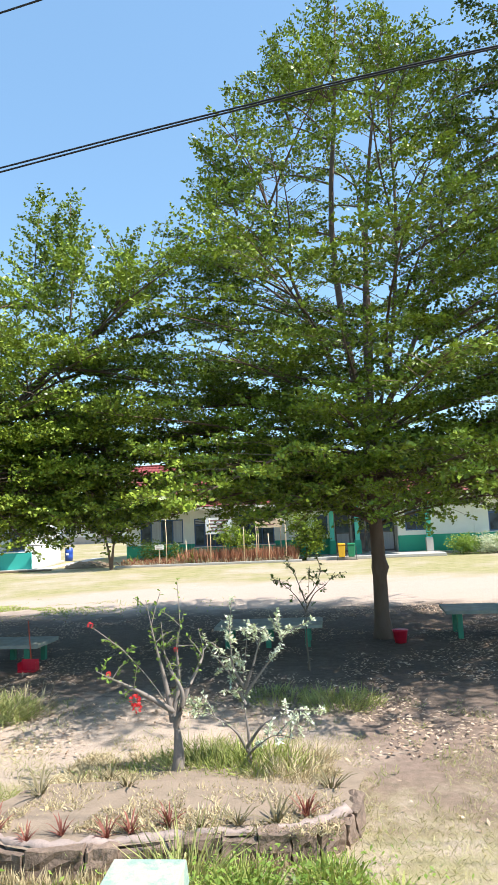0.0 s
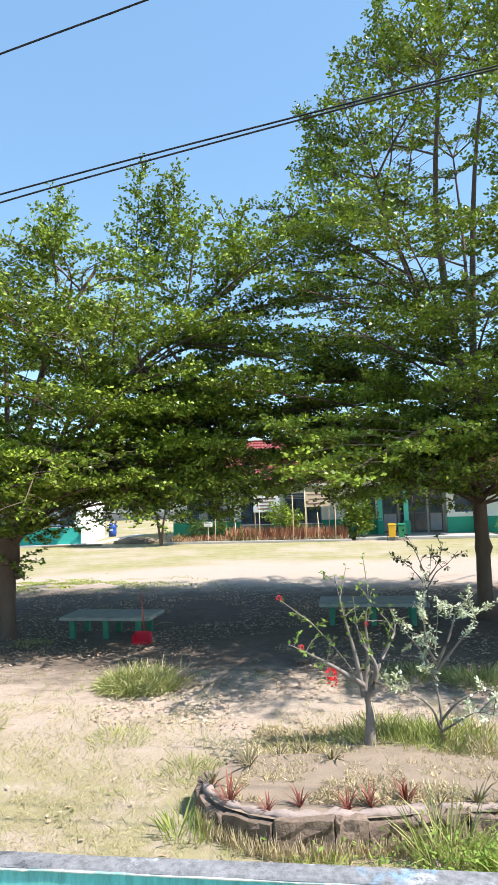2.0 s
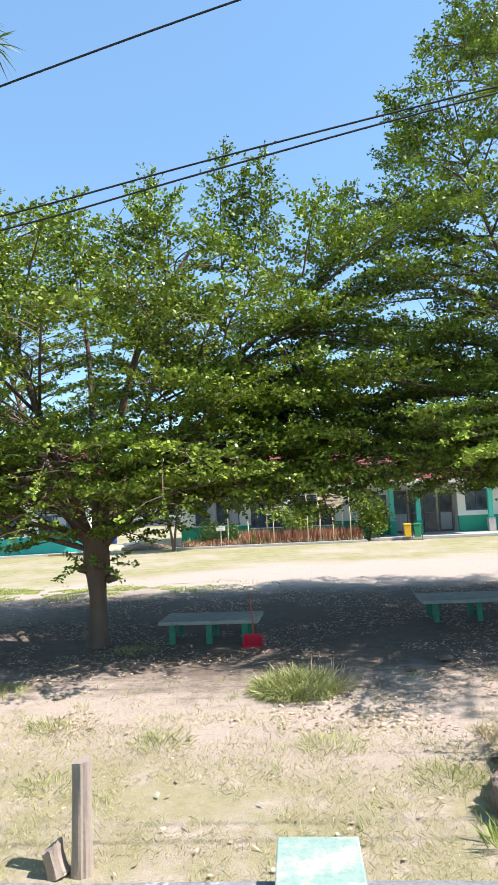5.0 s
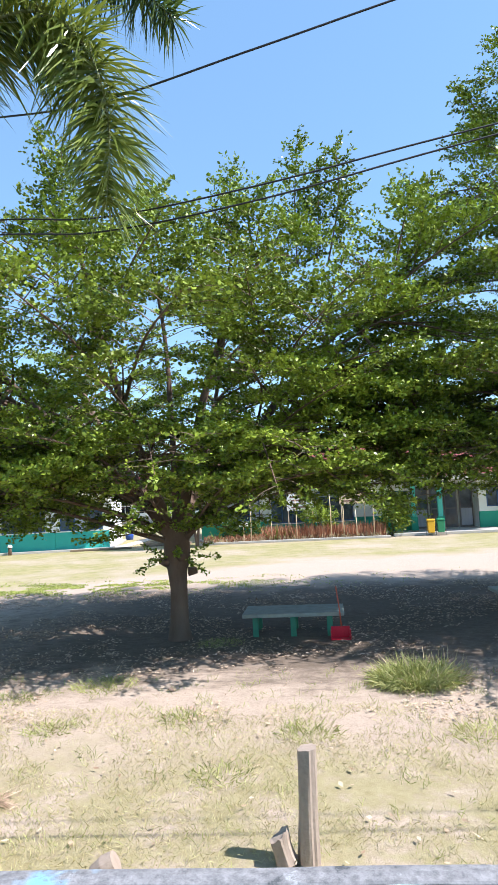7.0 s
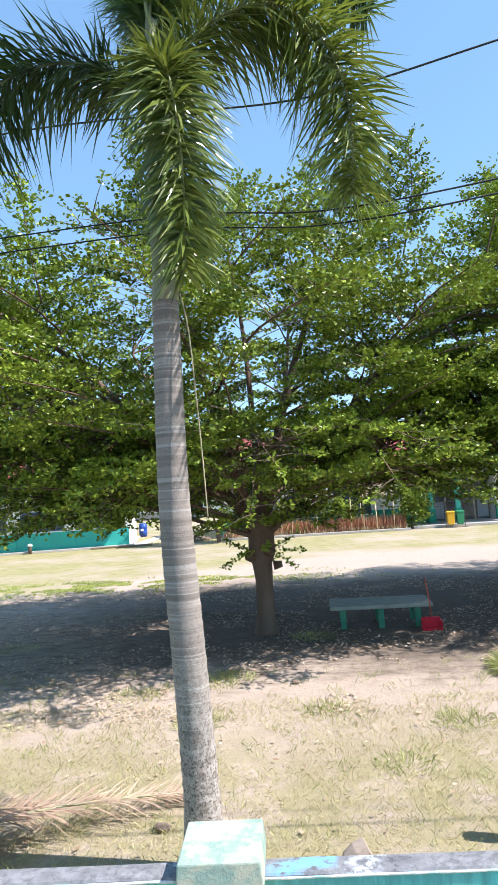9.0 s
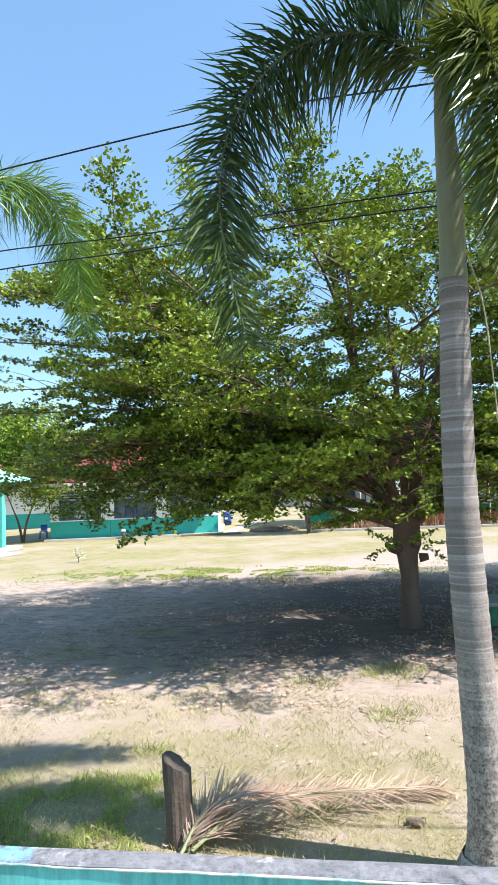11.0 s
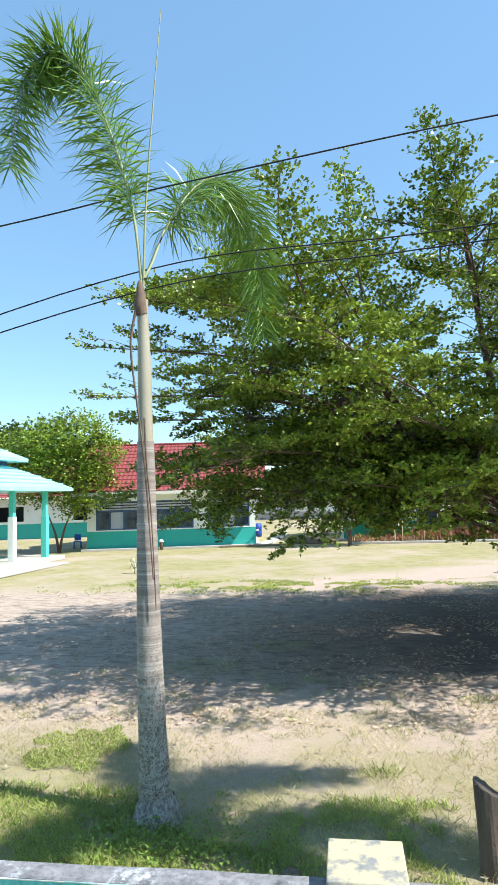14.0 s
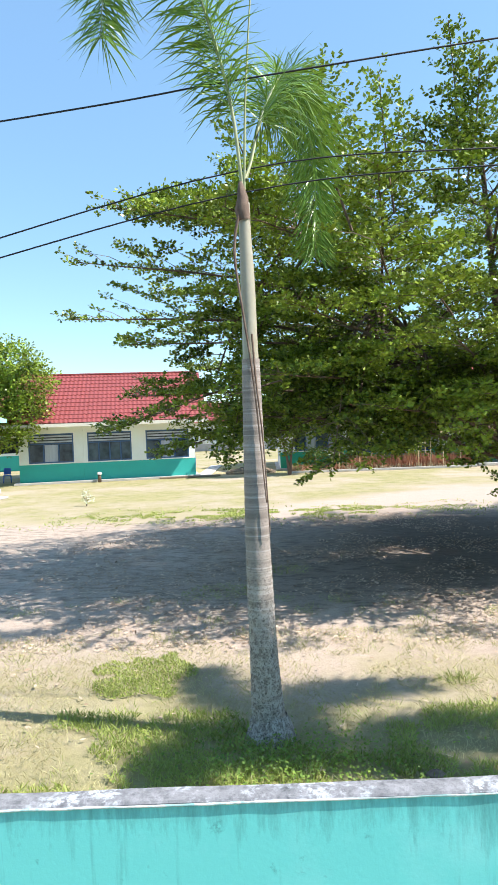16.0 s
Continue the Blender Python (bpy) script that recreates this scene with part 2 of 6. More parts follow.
M_SHAFT = surface("crownshaft_green", (0.33, 0.30, 0.21), (0.44, 0.40, 0.32), 0.5, 5, 30, 0.7, 0.2, (1, 1, 0.3))
M_FROND = leaf("palm_leaflet", (0.035, 0.065, 0.018), (0.095, 0.14, 0.04), 0.28, 0.2, (0.2, 0.3, 0.05), 1.0, 0.5)
M_FROND_YOUNG = leaf("young_palm_leaflet", (0.06, 0.14, 0.025), (0.18, 0.30, 0.05), 0.32, 0.22, (0.3, 0.45, 0.05), 1.0, 0.32)
# Lighter, yellower copy of M_FROND: sunlight put into the leaflet colour.
M_FROND_SUNLIT = leaf("sunlit_palm_leaflet", (0.045, 0.08, 0.018), (0.19, 0.23, 0.045), 0.28, 0.2, (0.40, 0.45, 0.05), 1.0, 0.5)
M_RACHIS = surface("rachis_green", (0.30, 0.33, 0.16), (0.45, 0.43, 0.28), 0.5, 6, 30, 0.5, 0.0)
M_DRY_FROND = leaf("dry_palm_leaflet", (0.30, 0.19, 0.13), (0.52, 0.38, 0.28), 0.7, 0.15, (0.4, 0.25, 0.12), 2.0)
M_SHEATH = surface("dry_sheath", (0.11, 0.068, 0.045), (0.28, 0.20, 0.14), 0.8, 8, 40, 0.8, 0.3)
M_GRASS_DRY = leaf("dry_grass", (0.33, 0.285, 0.14), (0.50, 0.46, 0.26), 0.7, 0.3, (0.5, 0.42, 0.15), 0.8)
M_GRASS_GREEN = leaf("green_grass", (0.17, 0.23, 0.05), (0.43, 0.46, 0.14), 0.55, 0.35, (0.3, 0.4, 0.05), 0.8)
M_TUFT = leaf("tuft_grass", (0.19, 0.22, 0.065), (0.41, 0.40, 0.165), 0.5, 0.3, (0.3, 0.4, 0.06), 2.0)
M_STRAW = leaf("straw", (0.36, 0.285, 0.165), (0.53, 0.45, 0.28), 0.7, 0.2, (0.5, 0.4, 0.2), 2.0)
# Dry leaf tones, lightened so that flecks pass for sun dapples.
M_DAPPLE_LITTER = leaf("dapple_dead_leaf", (0.24, 0.15, 0.09), (0.58, 0.45, 0.33), 0.8, 0.1, (0.3, 0.18, 0.08), 2.0)
M_RED_LEAF = leaf("red_blade", (0.17, 0.045, 0.04), (0.27, 0.11, 0.075), 0.4, 0.2, (0.40, 0.08, 0.06), 3.0)
M_DULL_BLADE = leaf("dull_blade", (0.10, 0.10, 0.05), (0.20, 0.16, 0.09), 0.5, 0.2, (0.2, 0.2, 0.06), 3.0)
M_PALE_LEAF = leaf("pale_leaf", (0.42, 0.47, 0.27), (0.72, 0.75, 0.55), 0.4, 0.3, (0.5, 0.55, 0.2), 2.0)
M_FRESH_LEAF = leaf("fresh_leaf", (0.09, 0.17, 0.03), (0.27, 0.37, 0.08), 0.4, 0.4, (0.35, 0.5, 0.06), 2.0)
M_PETAL = leaf("red_petal", (0.70, 0.04, 0.05), (0.80, 0.10, 0.10), 0.5, 0.35, (0.9, 0.08, 0.08), 2.0)
M_STONE = surface("edging_stone", (0.22, 0.155, 0.115), (0.07, 0.052, 0.04), 0.9, 14, 34, 0.95, 1.0, vary=0.3)
M_STONE_TOP = surface("edging_mortar", (0.34, 0.265, 0.23), (0.20, 0.155, 0.135), 0.9, 8, 40, 0.6, 0.6)
M_LIP = surface("flaked_lip_paint", (0.66, 0.70, 0.68), (0.20, 0.42, 0.40), 0.8, 9, 50, 1.0, 0.5, lo=0.46, hi=0.58)
M_POST = surface("weathered_post", (0.36, 0.285, 0.23), (0.20, 0.15, 0.115), 0.85, 6, 30, 0.8, 0.6, (1, 1, 0.15))
M_BENCH_TOP = surface("bench_concrete", (0.34, 0.345, 0.295), (0.17, 0.185, 0.15), 0.8, 5, 40, 0.8, 0.4)
M_BENCH_GREEN = surface("bench_green_paint", (0.05, 0.24, 0.14), (0.02, 0.10, 0.06), 0.6, 5, 40, 0.6, 0.3)
M_RED_PLASTIC = surface("red_plastic", (0.62, 0.015, 0.04), (0.42, 0.02, 0.03), 0.4, 6, 40, 0.4, 0.0)
M_RED_STICK = surface("red_stick", (0.55, 0.10, 0.05), (0.40, 0.12, 0.06), 0.5, 6, 40, 0.4, 0.0)
M_WIRE = surface("black_cable", (0.012, 0.012, 0.014), (0.03, 0.03, 0.03), 0.6, 6, 40, 0.3, 0.0)
M_WHITE_WALL = surface("white_wall_paint", (0.74, 0.76, 0.70), (0.56, 0.58, 0.52), 0.8, 1.2, 30, 0.5, 0.1)
M_TEAL_PAINT = surface("teal_wall_paint", (0.03, 0.38, 0.32), (0.03, 0.27, 0.23), 0.7, 1.0, 30, 0.5, 0.1)
M_TEAL_LIGHT = surface("light_teal_paint", (0.10, 0.56, 0.44), (0.08, 0.44, 0.36), 0.7, 1.0, 30, 0.5, 0.1)
M_GREEN_PAINT = surface("green_wall_paint", (0.02, 0.32, 0.20), (0.02, 0.22, 0.14), 0.7, 1.0, 30, 0.5, 0.1)
M_ROOF = surface("red_metal_tile", (0.25, 0.052, 0.045), (0.16, 0.04, 0.035), 0.55, 0.8, 20, 0.6, 0.1)
M_ROOF_BLUE = surface("turquoise_metal_roof", (0.30, 0.68, 0.70), (0.48, 0.78, 0.80), 0.35, 0.8, 20, 0.6, 0.05)
M_FASCIA = surface("fascia_board", (0.60, 0.56, 0.46), (0.42, 0.38, 0.3), 0.8, 3, 30, 0.5, 0.1)
M_BLUE_FRAME = surface("blue_window_frame", (0.035, 0.09, 0.20), (0.03, 0.06, 0.13), 0.5, 4, 30, 0.4, 0.0)
# Near-black that paints in the darkness of unlit rooms; also the fan grille.
M_DARK = surface("unlit_black", (0.03, 0.035, 0.04), (0.015, 0.017, 0.02), 0.8, 2, 20, 0.5, 0.0)
M_CURTAIN = surface("pale_curtain", (0.42, 0.45, 0.50), (0.2, 0.22, 0.27), 0.9, 3, 20, 0.8, 0.0, (1.5, 1.5, 0.1))
M_CEMENT = surface("cement", (0.46, 0.43, 0.39), (0.30, 0.28, 0.25), 0.9, 2, 30, 0.7, 0.3)
M_SOIL = surface("dark_soil", (0.20, 0.15, 0.10), (0.11, 0.08, 0.06), 0.95, 3, 30, 0.8, 0.6)
M_BED = surface("bed_sand", (0.27, 0.205, 0.15), (0.14, 0.11, 0.075), 0.95, 4, 40, 0.8, 0.6)
M_YELLOW_BIN = surface("yellow_plastic", (0.72, 0.40, 0.02), (0.5, 0.28, 0.02), 0.4, 5, 30, 0.4, 0.0)
M_GREEN_BIN = surface("green_plastic", (0.02, 0.22, 0.10), (0.02, 0.14, 0.07), 0.4, 5, 30, 0.4, 0.0)
M_BLUE_DRUM = surface("blue_plastic", (0.02, 0.07, 0.34), (0.02, 0.05, 0.2), 0.4, 5, 30, 0.4, 0.0)
M_SIGN_WHITE = surface("sign_white", (0.78, 0.78, 0.74), (0.62, 0.6, 0.55), 0.6, 4, 30, 0.4, 0.0)
M_SIGN_TAN = surface("sign_tan", (0.68, 0.52, 0.34), (0.55, 0.40, 0.26), 0.6, 4, 30, 0.4, 0.0)
M_SIGN_INK = surface("sign_ink", (0.25, 0.14, 0.12), (0.15, 0.1, 0.1), 0.6, 4, 30, 0.4, 0.0)
M_STEEL = surface("painted_steel", (0.10, 0.10, 0.10), (0.2, 0.12, 0.08), 0.5, 6, 30, 0.4, 0.0)
M_MAST = surface("mast_paint", (0.62, 0.62, 0.64), (0.6, 0.25, 0.2), 0.5, 0.5, 30, 0.3, 0.0)
M_GLASS, nt_glass, b_glass = nodes_of("window_glass")
b_glass.inputs["Base Color"].default_value = (0.05, 0.065, 0.08, 1)
b_glass.inputs["Roughness"].default_value = 0.08
nt_glass.links.new(mix(nt_glass, ramp(nt_glass, noise_node(nt_glass, 1.5, 4), 0.35, 0.7), (0.03, 0.04, 0.05), (0.10, 0.13, 0.16)), b_glass.inputs["Base Color"])


# ---- mesh helpers ----
def mesh_of(name, verts, faces, material, smooth=False):
    me = bpy.data.meshes.new(name)
    me.from_pydata(verts, [], faces)
    if smooth:
        me.polygons.foreach_set("use_smooth", [True] * len(me.polygons))
    me.materials.append(material)
    me.update()
    return me


def piece(name, me, parent=None, m=None, label=""):
    """Links mesh data as one object under a thing or a part."""
    ob = new(name, me)
    ob.parent = parent
    if m is not None:
        ob.matrix_basis = m
    return tagged(ob, label)


def part(name, bm, material, parent=None, label="", smooth=False):
    me = bpy.data.meshes.new(name)
    bm.to_mesh(me)
    bm.free()
    if smooth:
        me.polygons.foreach_set("use_smooth", [True] * len(me.polygons))
    me.materials.append(material)
    return piece(name, me, parent, None, label)


def thing(name, m, label, category, group="", kind=""):
    ob = new(name)
    ob.empty_display_size = 0.1
    ob.matrix_basis = m
    return tagged(ob, label, category, group, kind)


def box(bm, x0, y0, z0, x1, y1, z1, bevel=0.0, m=None):
    vs = [bm.verts.new((x, y, z)) for z in (z0, z1) for x, y in ((x0, y0), (x1, y0), (x1, y1), (x0, y1))]
    if m is not None:
        for v in vs:
            v.co = m @ v.co
    fs = [bm.faces.new([vs[i] for i in f]) for f in ((3, 2, 1, 0), (4, 5, 6, 7), (0, 1, 5, 4), (1, 2, 6, 5), (2, 3, 7, 6), (3, 0, 4, 7))]
    if bevel:
        bmesh.ops.bevel(bm, geom=list({e for f in fs for e in f.edges}), offset=bevel, segments=2, affect="EDGES", profile=0.5)
    return bm


def box_part(name, dims, material, parent, bevel=0.0, label=""):
    return part(name, box(bmesh.new(), *dims, bevel), material, parent, label)


class Tubes:
    """Tapered tubes along polylines, gathered into one mesh."""

    def __init__(self):
        self.v, self.f = [], []

    def add(self, pts, r0, r1, sides=6, radii=None, cap=False):
        n = len(pts)
        start = len(self.v)
        for i, p in enumerate(pts):
            p = Vector(p)
            d = (Vector(pts[min(i + 1, n - 1)]) - Vector(pts[max(i - 1, 0)]))
            d = d.normalized() if d.length > 1e-9 else Vector((0, 0, 1))
            a = d.cross(Vector((0, 0, 1)) if abs(d.z) < 0.9 else Vector((1, 0, 0))).normalized()
            b = d.cross(a)
            r = radii[i] if radii else r0 + (r1 - r0) * i / max(1, n - 1)
            for k in range(sides):
                w = 2 * math.pi * k / sides
                self.v.append(tuple(p + a * (r * math.cos(w)) + b * (r * math.sin(w))))
        for i in range(n - 1):
            for k in range(sides):
                q = start + i * sides
                self.f.append((q + k, q + (k + 1) % sides, q + sides + (k + 1) % sides, q + sides + k))
        if cap:
            self.f.append(tuple(start + (n - 1) * sides + k for k in range(sides)))
            self.f.append(tuple(start + k for k in reversed(range(sides))))
        return self

    def mesh(self, name, material, smooth=True):
        return mesh_of(name, self.v, self.f, material, smooth)


def curve_pts(ctrl, n):
    """A smooth line through a few control points."""
    c = [Vector(p) for p in ctrl]
    c = [2 * c[0] - c[1]] + c + [2 * c[-1] - c[-2]]
    out = []
    segs = len(c) - 3
    for i in range(n + 1):
        u = i / n * segs
        k = min(int(u), segs - 1)
        t = u - k
        p0, p1, p2, p3 = c[k:k + 4]
        out.append(0.5 * (2 * p1 + (p2 - p0) * t + (2 * p0 - 5 * p1 + 4 * p2 - p3) * t * t + (3 * p1 - p0 - 3 * p2 + p3) * t ** 3))
    return out


def blades_mesh(name, P, D, N, length, width, material):
    """Many small leaves at once, widest past the middle. P base, D direction, N face normal, arrays of n x 3."""
    n = len(P)
    D = D / np.linalg.norm(D, axis=1, keepdims=True)
    S = np.cross(D, N)
    S /= np.linalg.norm(S, axis=1, keepdims=True) + 1e-9
    L, W = np.asarray(length).reshape(-1, 1), np.asarray(width).reshape(-1, 1)
    mid = P + D * L * 0.62
    tip = P + D * L
    V = np.stack([P, mid + S * W * 0.5, tip, mid - S * W * 0.5], axis=1).reshape(-1, 3)
    me = bpy.data.meshes.new(name)
    me.vertices.add(4 * n)
    me.vertices.foreach_set("co", V.astype(np.float32).ravel())
    me.loops.add(4 * n)
    me.loops.foreach_set("vertex_index", np.arange(4 * n, dtype=np.int32))
    me.polygons.add(n)
    me.polygons.foreach_set("loop_start", np.arange(0, 4 * n, 4, dtype=np.int32))
    me.materials.append(material)
    me.update()
    me.validate()
    return me


def strips_mesh(name, P, D, up, length, width, droop, material):
    """Long narrow blades in two lengths that bend down towards the tip: six corners each."""
    n = len(P)
    D = D / np.linalg.norm(D, axis=1, keepdims=True)
    S = np.cross(D, up)
    S /= np.linalg.norm(S, axis=1, keepdims=True) + 1e-9
    L, W, B = (np.asarray(a).reshape(-1, 1) * np.ones((n, 1)) for a in (length, width, droop))
    down = np.array([[0, 0, -1.0]])
    mid = P + D * L * 0.5 + down * B * L * 0.18
    tip = P + D * L * 0.93 + down * B * L * 0.62
    V = np.stack([P + S * W * 0.3, P - S * W * 0.3, mid + S * W * 0.5, mid - S * W * 0.5, tip], axis=1).reshape(-1, 3)
    me = bpy.data.meshes.new(name)
    k = np.arange(n, dtype=np.int32)[:, None] * 5
    loops = (k + np.array([[0, 1, 3, 2, 2, 3, 4]], dtype=np.int32)).ravel()
    me.vertices.add(5 * n)
    me.vertices.foreach_set("co", V.astype(np.float32).ravel())
    me.loops.add(7 * n)
    me.loops.foreach_set("vertex_index", loops)
    me.polygons.add(2 * n)
    starts = (np.arange(n, dtype=np.int32)[:, None] * 7 + np.array([[0, 4]], dtype=np.int32)).ravel()
    me.polygons.foreach_set("loop_start", starts)
    me.materials.append(material)
    me.update()
    me.validate()
    return me


def unit(rng, n, flat=1.0):
    v = rng.normal(size=(n, 3))
    v[:, 2] *= flat
    return v / np.linalg.norm(v, axis=1, keepdims=True)


# ---- ground ----
bm = bmesh.new()
ring = [-600, -120, -45, -30] + list(range(-24, 13, 2)) + [20, 45, 120, 600]
rows_y = [-500, -60, -12, 0, 2] + list(range(3, 24)) + [26, 30, 34, 40, 55, 80, 140, 300, 800]
grid = [[bm.verts.new((x, y, 0.0 if y < 3 or y > 24 or x < -24 or x > 12 else 0.03 * (noise.noise(Vector((x * 0.31, y * 0.43, 3.0)))) - 0.015)) for x in ring] for y in rows_y]
for j in range(len(rows_y) - 1):
    for i in range(len(ring) - 1):
        bm.faces.new((grid[j][i], grid[j][i + 1], grid[j + 1][i + 1], grid[j + 1][i]))
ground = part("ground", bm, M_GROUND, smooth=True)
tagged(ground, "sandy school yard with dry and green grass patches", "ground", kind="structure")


# ---- boundary wall ----
WALL_M = pose(-6.0, 2.66, 0, 0, 0, 1.35)
PILLARS = (6.27, 2.6, -1.1, -4.55, -8.2, 9.8)
wall_ob = thing("wall_boundary", WALL_M, "low teal painted boundary wall with mottled cement top", "wall", kind="structure")
edges = sorted(PILLARS)
edges = [-14.0] + edges + [16.0]
for a, b in zip(edges, edges[1:]):
    x0, x1 = a + 0.13, b - 0.13
    bm = bmesh.new()
    n = max(4, int((x1 - x0) / 0.12))
    box(bm, x0, -0.026, 0.0, x1, 0.066, 1.188)
    part("wall_panel", bm, M_TEAL_WALL, wall_ob)
    verts, faces = [], []
    for i in range(n + 1):
        x = x0 + (x1 - x0) * i / n
        w = 0.004 * noise.noise(Vector((x * 3.0, a, 0)))
        h = 0.005 * noise.noise(Vector((x * 2.0, a, 5)))
        for y, z in ((-0.030 + w, 1.189), (-0.031 + w, 1.197 + h), (-0.024 + w, 1.204 + h), (0.02, 1.208 + h), (0.066 - w, 1.203 + h), (0.070 - w, 1.189)):
            verts.append((x, y, z))
    for i in range(n):
        for k in range(6):
            q = i * 6
            faces.append((q + k, q + (k + 1) % 6, q + 6 + (k + 1) % 6, q + 6 + k)[::-1])
    lip = Tubes().add([(x0 + (x1 - x0) * k / n, -0.029 + 0.003 * noise.noise(Vector((k * 0.9, a, 2))), 1.190 + 0.004 * noise.noise(Vector((k * 0.7, a, 8)))) for k in range(n + 1)], 0.006, 0.006, 5)
    piece("painted_lip", lip.mesh("painted_lip", M_LIP), wall_ob)
    piece("coping", mesh_of("coping", verts, faces, M_COPING), wall_ob, None, "grey cement coping with black lichen and white paint spots")
for px in PILLARS:
    mint = px > 5 or -2 < px < 3
    p = thing("gate_pillar", WALL_M @ pose(px, 0, 0), "square yellow wall pillar with a mint painted cement cap" if mint else "square yellow wall pillar with a stained cream cement cap", "pillar", "wall pillars")
    box_part("shaft", (-0.13, -0.13, 0, 0.13, 0.13, 1.22), M_YELLOW, p, 0.008)
    bm = box(bmesh.new(), -0.152, -0.152, 1.22, 0.152, 0.152, 1.31, 0.006)
    for v in bm.verts:
        if v.co.z > 1.285:
            v.co.x *= 0.95
            v.co.y *= 0.95
    part("cap", bm, M_CAP_MINT if mint else M_CAP, p)


# ---- trees ----
class Tree:
    def __init__(self, seed):
        self.rng = np.random.default_rng(seed)
        self.wood, self.fine = Tubes(), Tubes()
        self.P, self.D, self.N = [], [], []

    def twig(self, a, b, spacing=0.06, per=5):
        """A leafy twig from a to b: whorls of small leaves all along."""
        a, b = np.array(a), np.array(b)
        L = np.linalg.norm(b - a)
        k = max(2, int(L / spacing))
        s = np.repeat(np.linspace(0.15, 1.0, k), per)
        p = a + (b - a) * s[:, None] + self.rng.normal(scale=0.022, size=(len(s), 3))
        d = (b - a) / (L + 1e-9) * 0.5 + unit(self.rng, len(s), 0.45)
        d[:, 2] += 0.12
        nrm = unit(self.rng, len(s)) * 0.9 + np.array([0.2, 0, 0.75])
        self.P.append(p), self.D.append(d), self.N.append(nrm)

    def spray(self, pts, r, dense=1.0, sec_len=1.0):
        """A limb with side shoots left and right in one flat layer."""
        rng = self.rng
        self.wood.add(pts, r, 0.007, 5)
        pts = [Vector(p) for p in pts]
        lens = [0.0]
        for p, q in zip(pts, pts[1:]):
            lens.append(lens[-1] + (q - p).length)
        total = lens[-1]
        s, side = total * rng.uniform(0.16, 0.26), 1
        while s < total:
            k = max(i for i in range(len(lens)) if lens[i] <= s)
            k = min(k, len(pts) - 2)
            t = (s - lens[k]) / max(1e-6, lens[k + 1] - lens[k])
            p = pts[k].lerp(pts[k + 1], t)
            d = (pts[k + 1] - pts[k]).normalized()
            out = d.cross(Vector((0, 0, 1))).normalized() * side
            frac = s / total
            L = min(1.7, (0.42 + 0.42 * (total - s)) * rng.uniform(0.6, 1.2)) * sec_len
            L *= min(1.0, 0.55 + 1.2 * frac)
            dirn = (d * rng.uniform(0.5, 1.0) + out + Vector((0, 0, rng.uniform(-0.02, 0.32)))).normalized()
            e = p + dirn * L
            m = p.lerp(e, 0.5) + Vector((0, 0, 0.06 * L))
            self.fine.add([p, m, e], 0.009, 0.003, 3)
            q, s2 = 0.12 * L, 1
            while q < L:
                u = q / L
                bp = p.lerp(m, u * 2) if u < 0.5 else m.lerp(e, u * 2 - 1)
                sd = dirn.cross(Vector((0, 0, 1))).normalized() * s2
                tl = rng.uniform(0.16, 0.40) * (1.1 - 0.4 * u)
                td = (dirn * 0.7 + sd + Vector((0, 0, rng.uniform(-0.05, 0.45)))).normalized()
                if noise.noise(Vector((bp.x * 0.75, bp.y * 0.75, bp.z * 2.3))) > -0.10 + rng.normal(scale=0.05):
                    self.twig(bp, bp + td * tl)
                q += rng.uniform(0.058, 0.096) / dense
                s2 = -s2
            self.twig(m.lerp(e, 0.6), e + dirn * 0.12)
            s += rng.uniform(0.17, 0.30) / dense
            side = -side
        self.twig(pts[-2], pts[-1] + (pts[-1] - pts[-2]).normalized() * 0.2)

    def shoot(self, a, b, r=0.03, bush=0.5):
        """An upright leader with short leafy twigs round it."""
        rng = self.rng
        pts = curve_pts([a, Vector(a).lerp(Vector(b), 0.5) + Vector(rng.normal(scale=0.1, size=3)), b], 6)
        self.wood.add(pts, r, 0.008, 4)
        L = (Vector(b) - Vector(a)).length
        for q in np.arange(0.1, 1.0, 0.036 / max(0.4, L)):
            k = min(int(q * 6), 5)
            p = pts[k].lerp(pts[k + 1], q * 6 - k)
            w = rng.uniform(0, 2 * math.pi)
            ln = bush * rng.uniform(0.35, 1.0) * (1.15 - q)
            self.twig(p, p + Vector((math.cos(w), math.sin(w), rng.uniform(0.3, 0.9))) * (ln + 0.12), 0.06, 4)

    def layer(self, stems, z, radius, count, centre, dense=1.0, tilt=0.0, lift=0.0):
        """One whorl of sprays at height z, each leaving the stem that points nearest its way."""
        rng = self.rng
        off = rng.uniform(0, 2 * math.pi)
        for i in range(count):
            w = off + 2 * math.pi * (i + rng.uniform(-0.25, 0.25)) / count
            R = radius(w) * rng.uniform(0.78, 1.06)
            end = Vector((centre[0] + R * math.cos(w), centre[1] + R * math.sin(w), z + rng.uniform(-0.2, 0.2) + tilt * R))
            best, start = None, None
            for st in stems:
                for p in st:
                    h = p.z - (z - 0.55 - 0.08 * R + lift)
                    away = (Vector((end.x, end.y)) - Vector((p.x, p.y))).length
                    cost = abs(h) * 1.2 + away * 0.55 + (2.5 * h if h > 0.3 else 0)
                    if best is None or cost < best:
                        best, start = cost, p
            span = (end - start).length
            if span < 0.5:
                continue
            mid = start.lerp(end, 0.45) + Vector((rng.normal(scale=0.12), rng.normal(scale=0.12), 0.05 * span + rng.uniform(0, 0.15)))
            self.spray(curve_pts([start, mid, end], 7), 0.012 + 0.0055 * span, dense)

    def build(self, name, base, label, category, leaf_mat, wood_mat, leaf_len=0.076, group=""):
        ob = thing(name, pose(0, 0, 0), label, category, group)
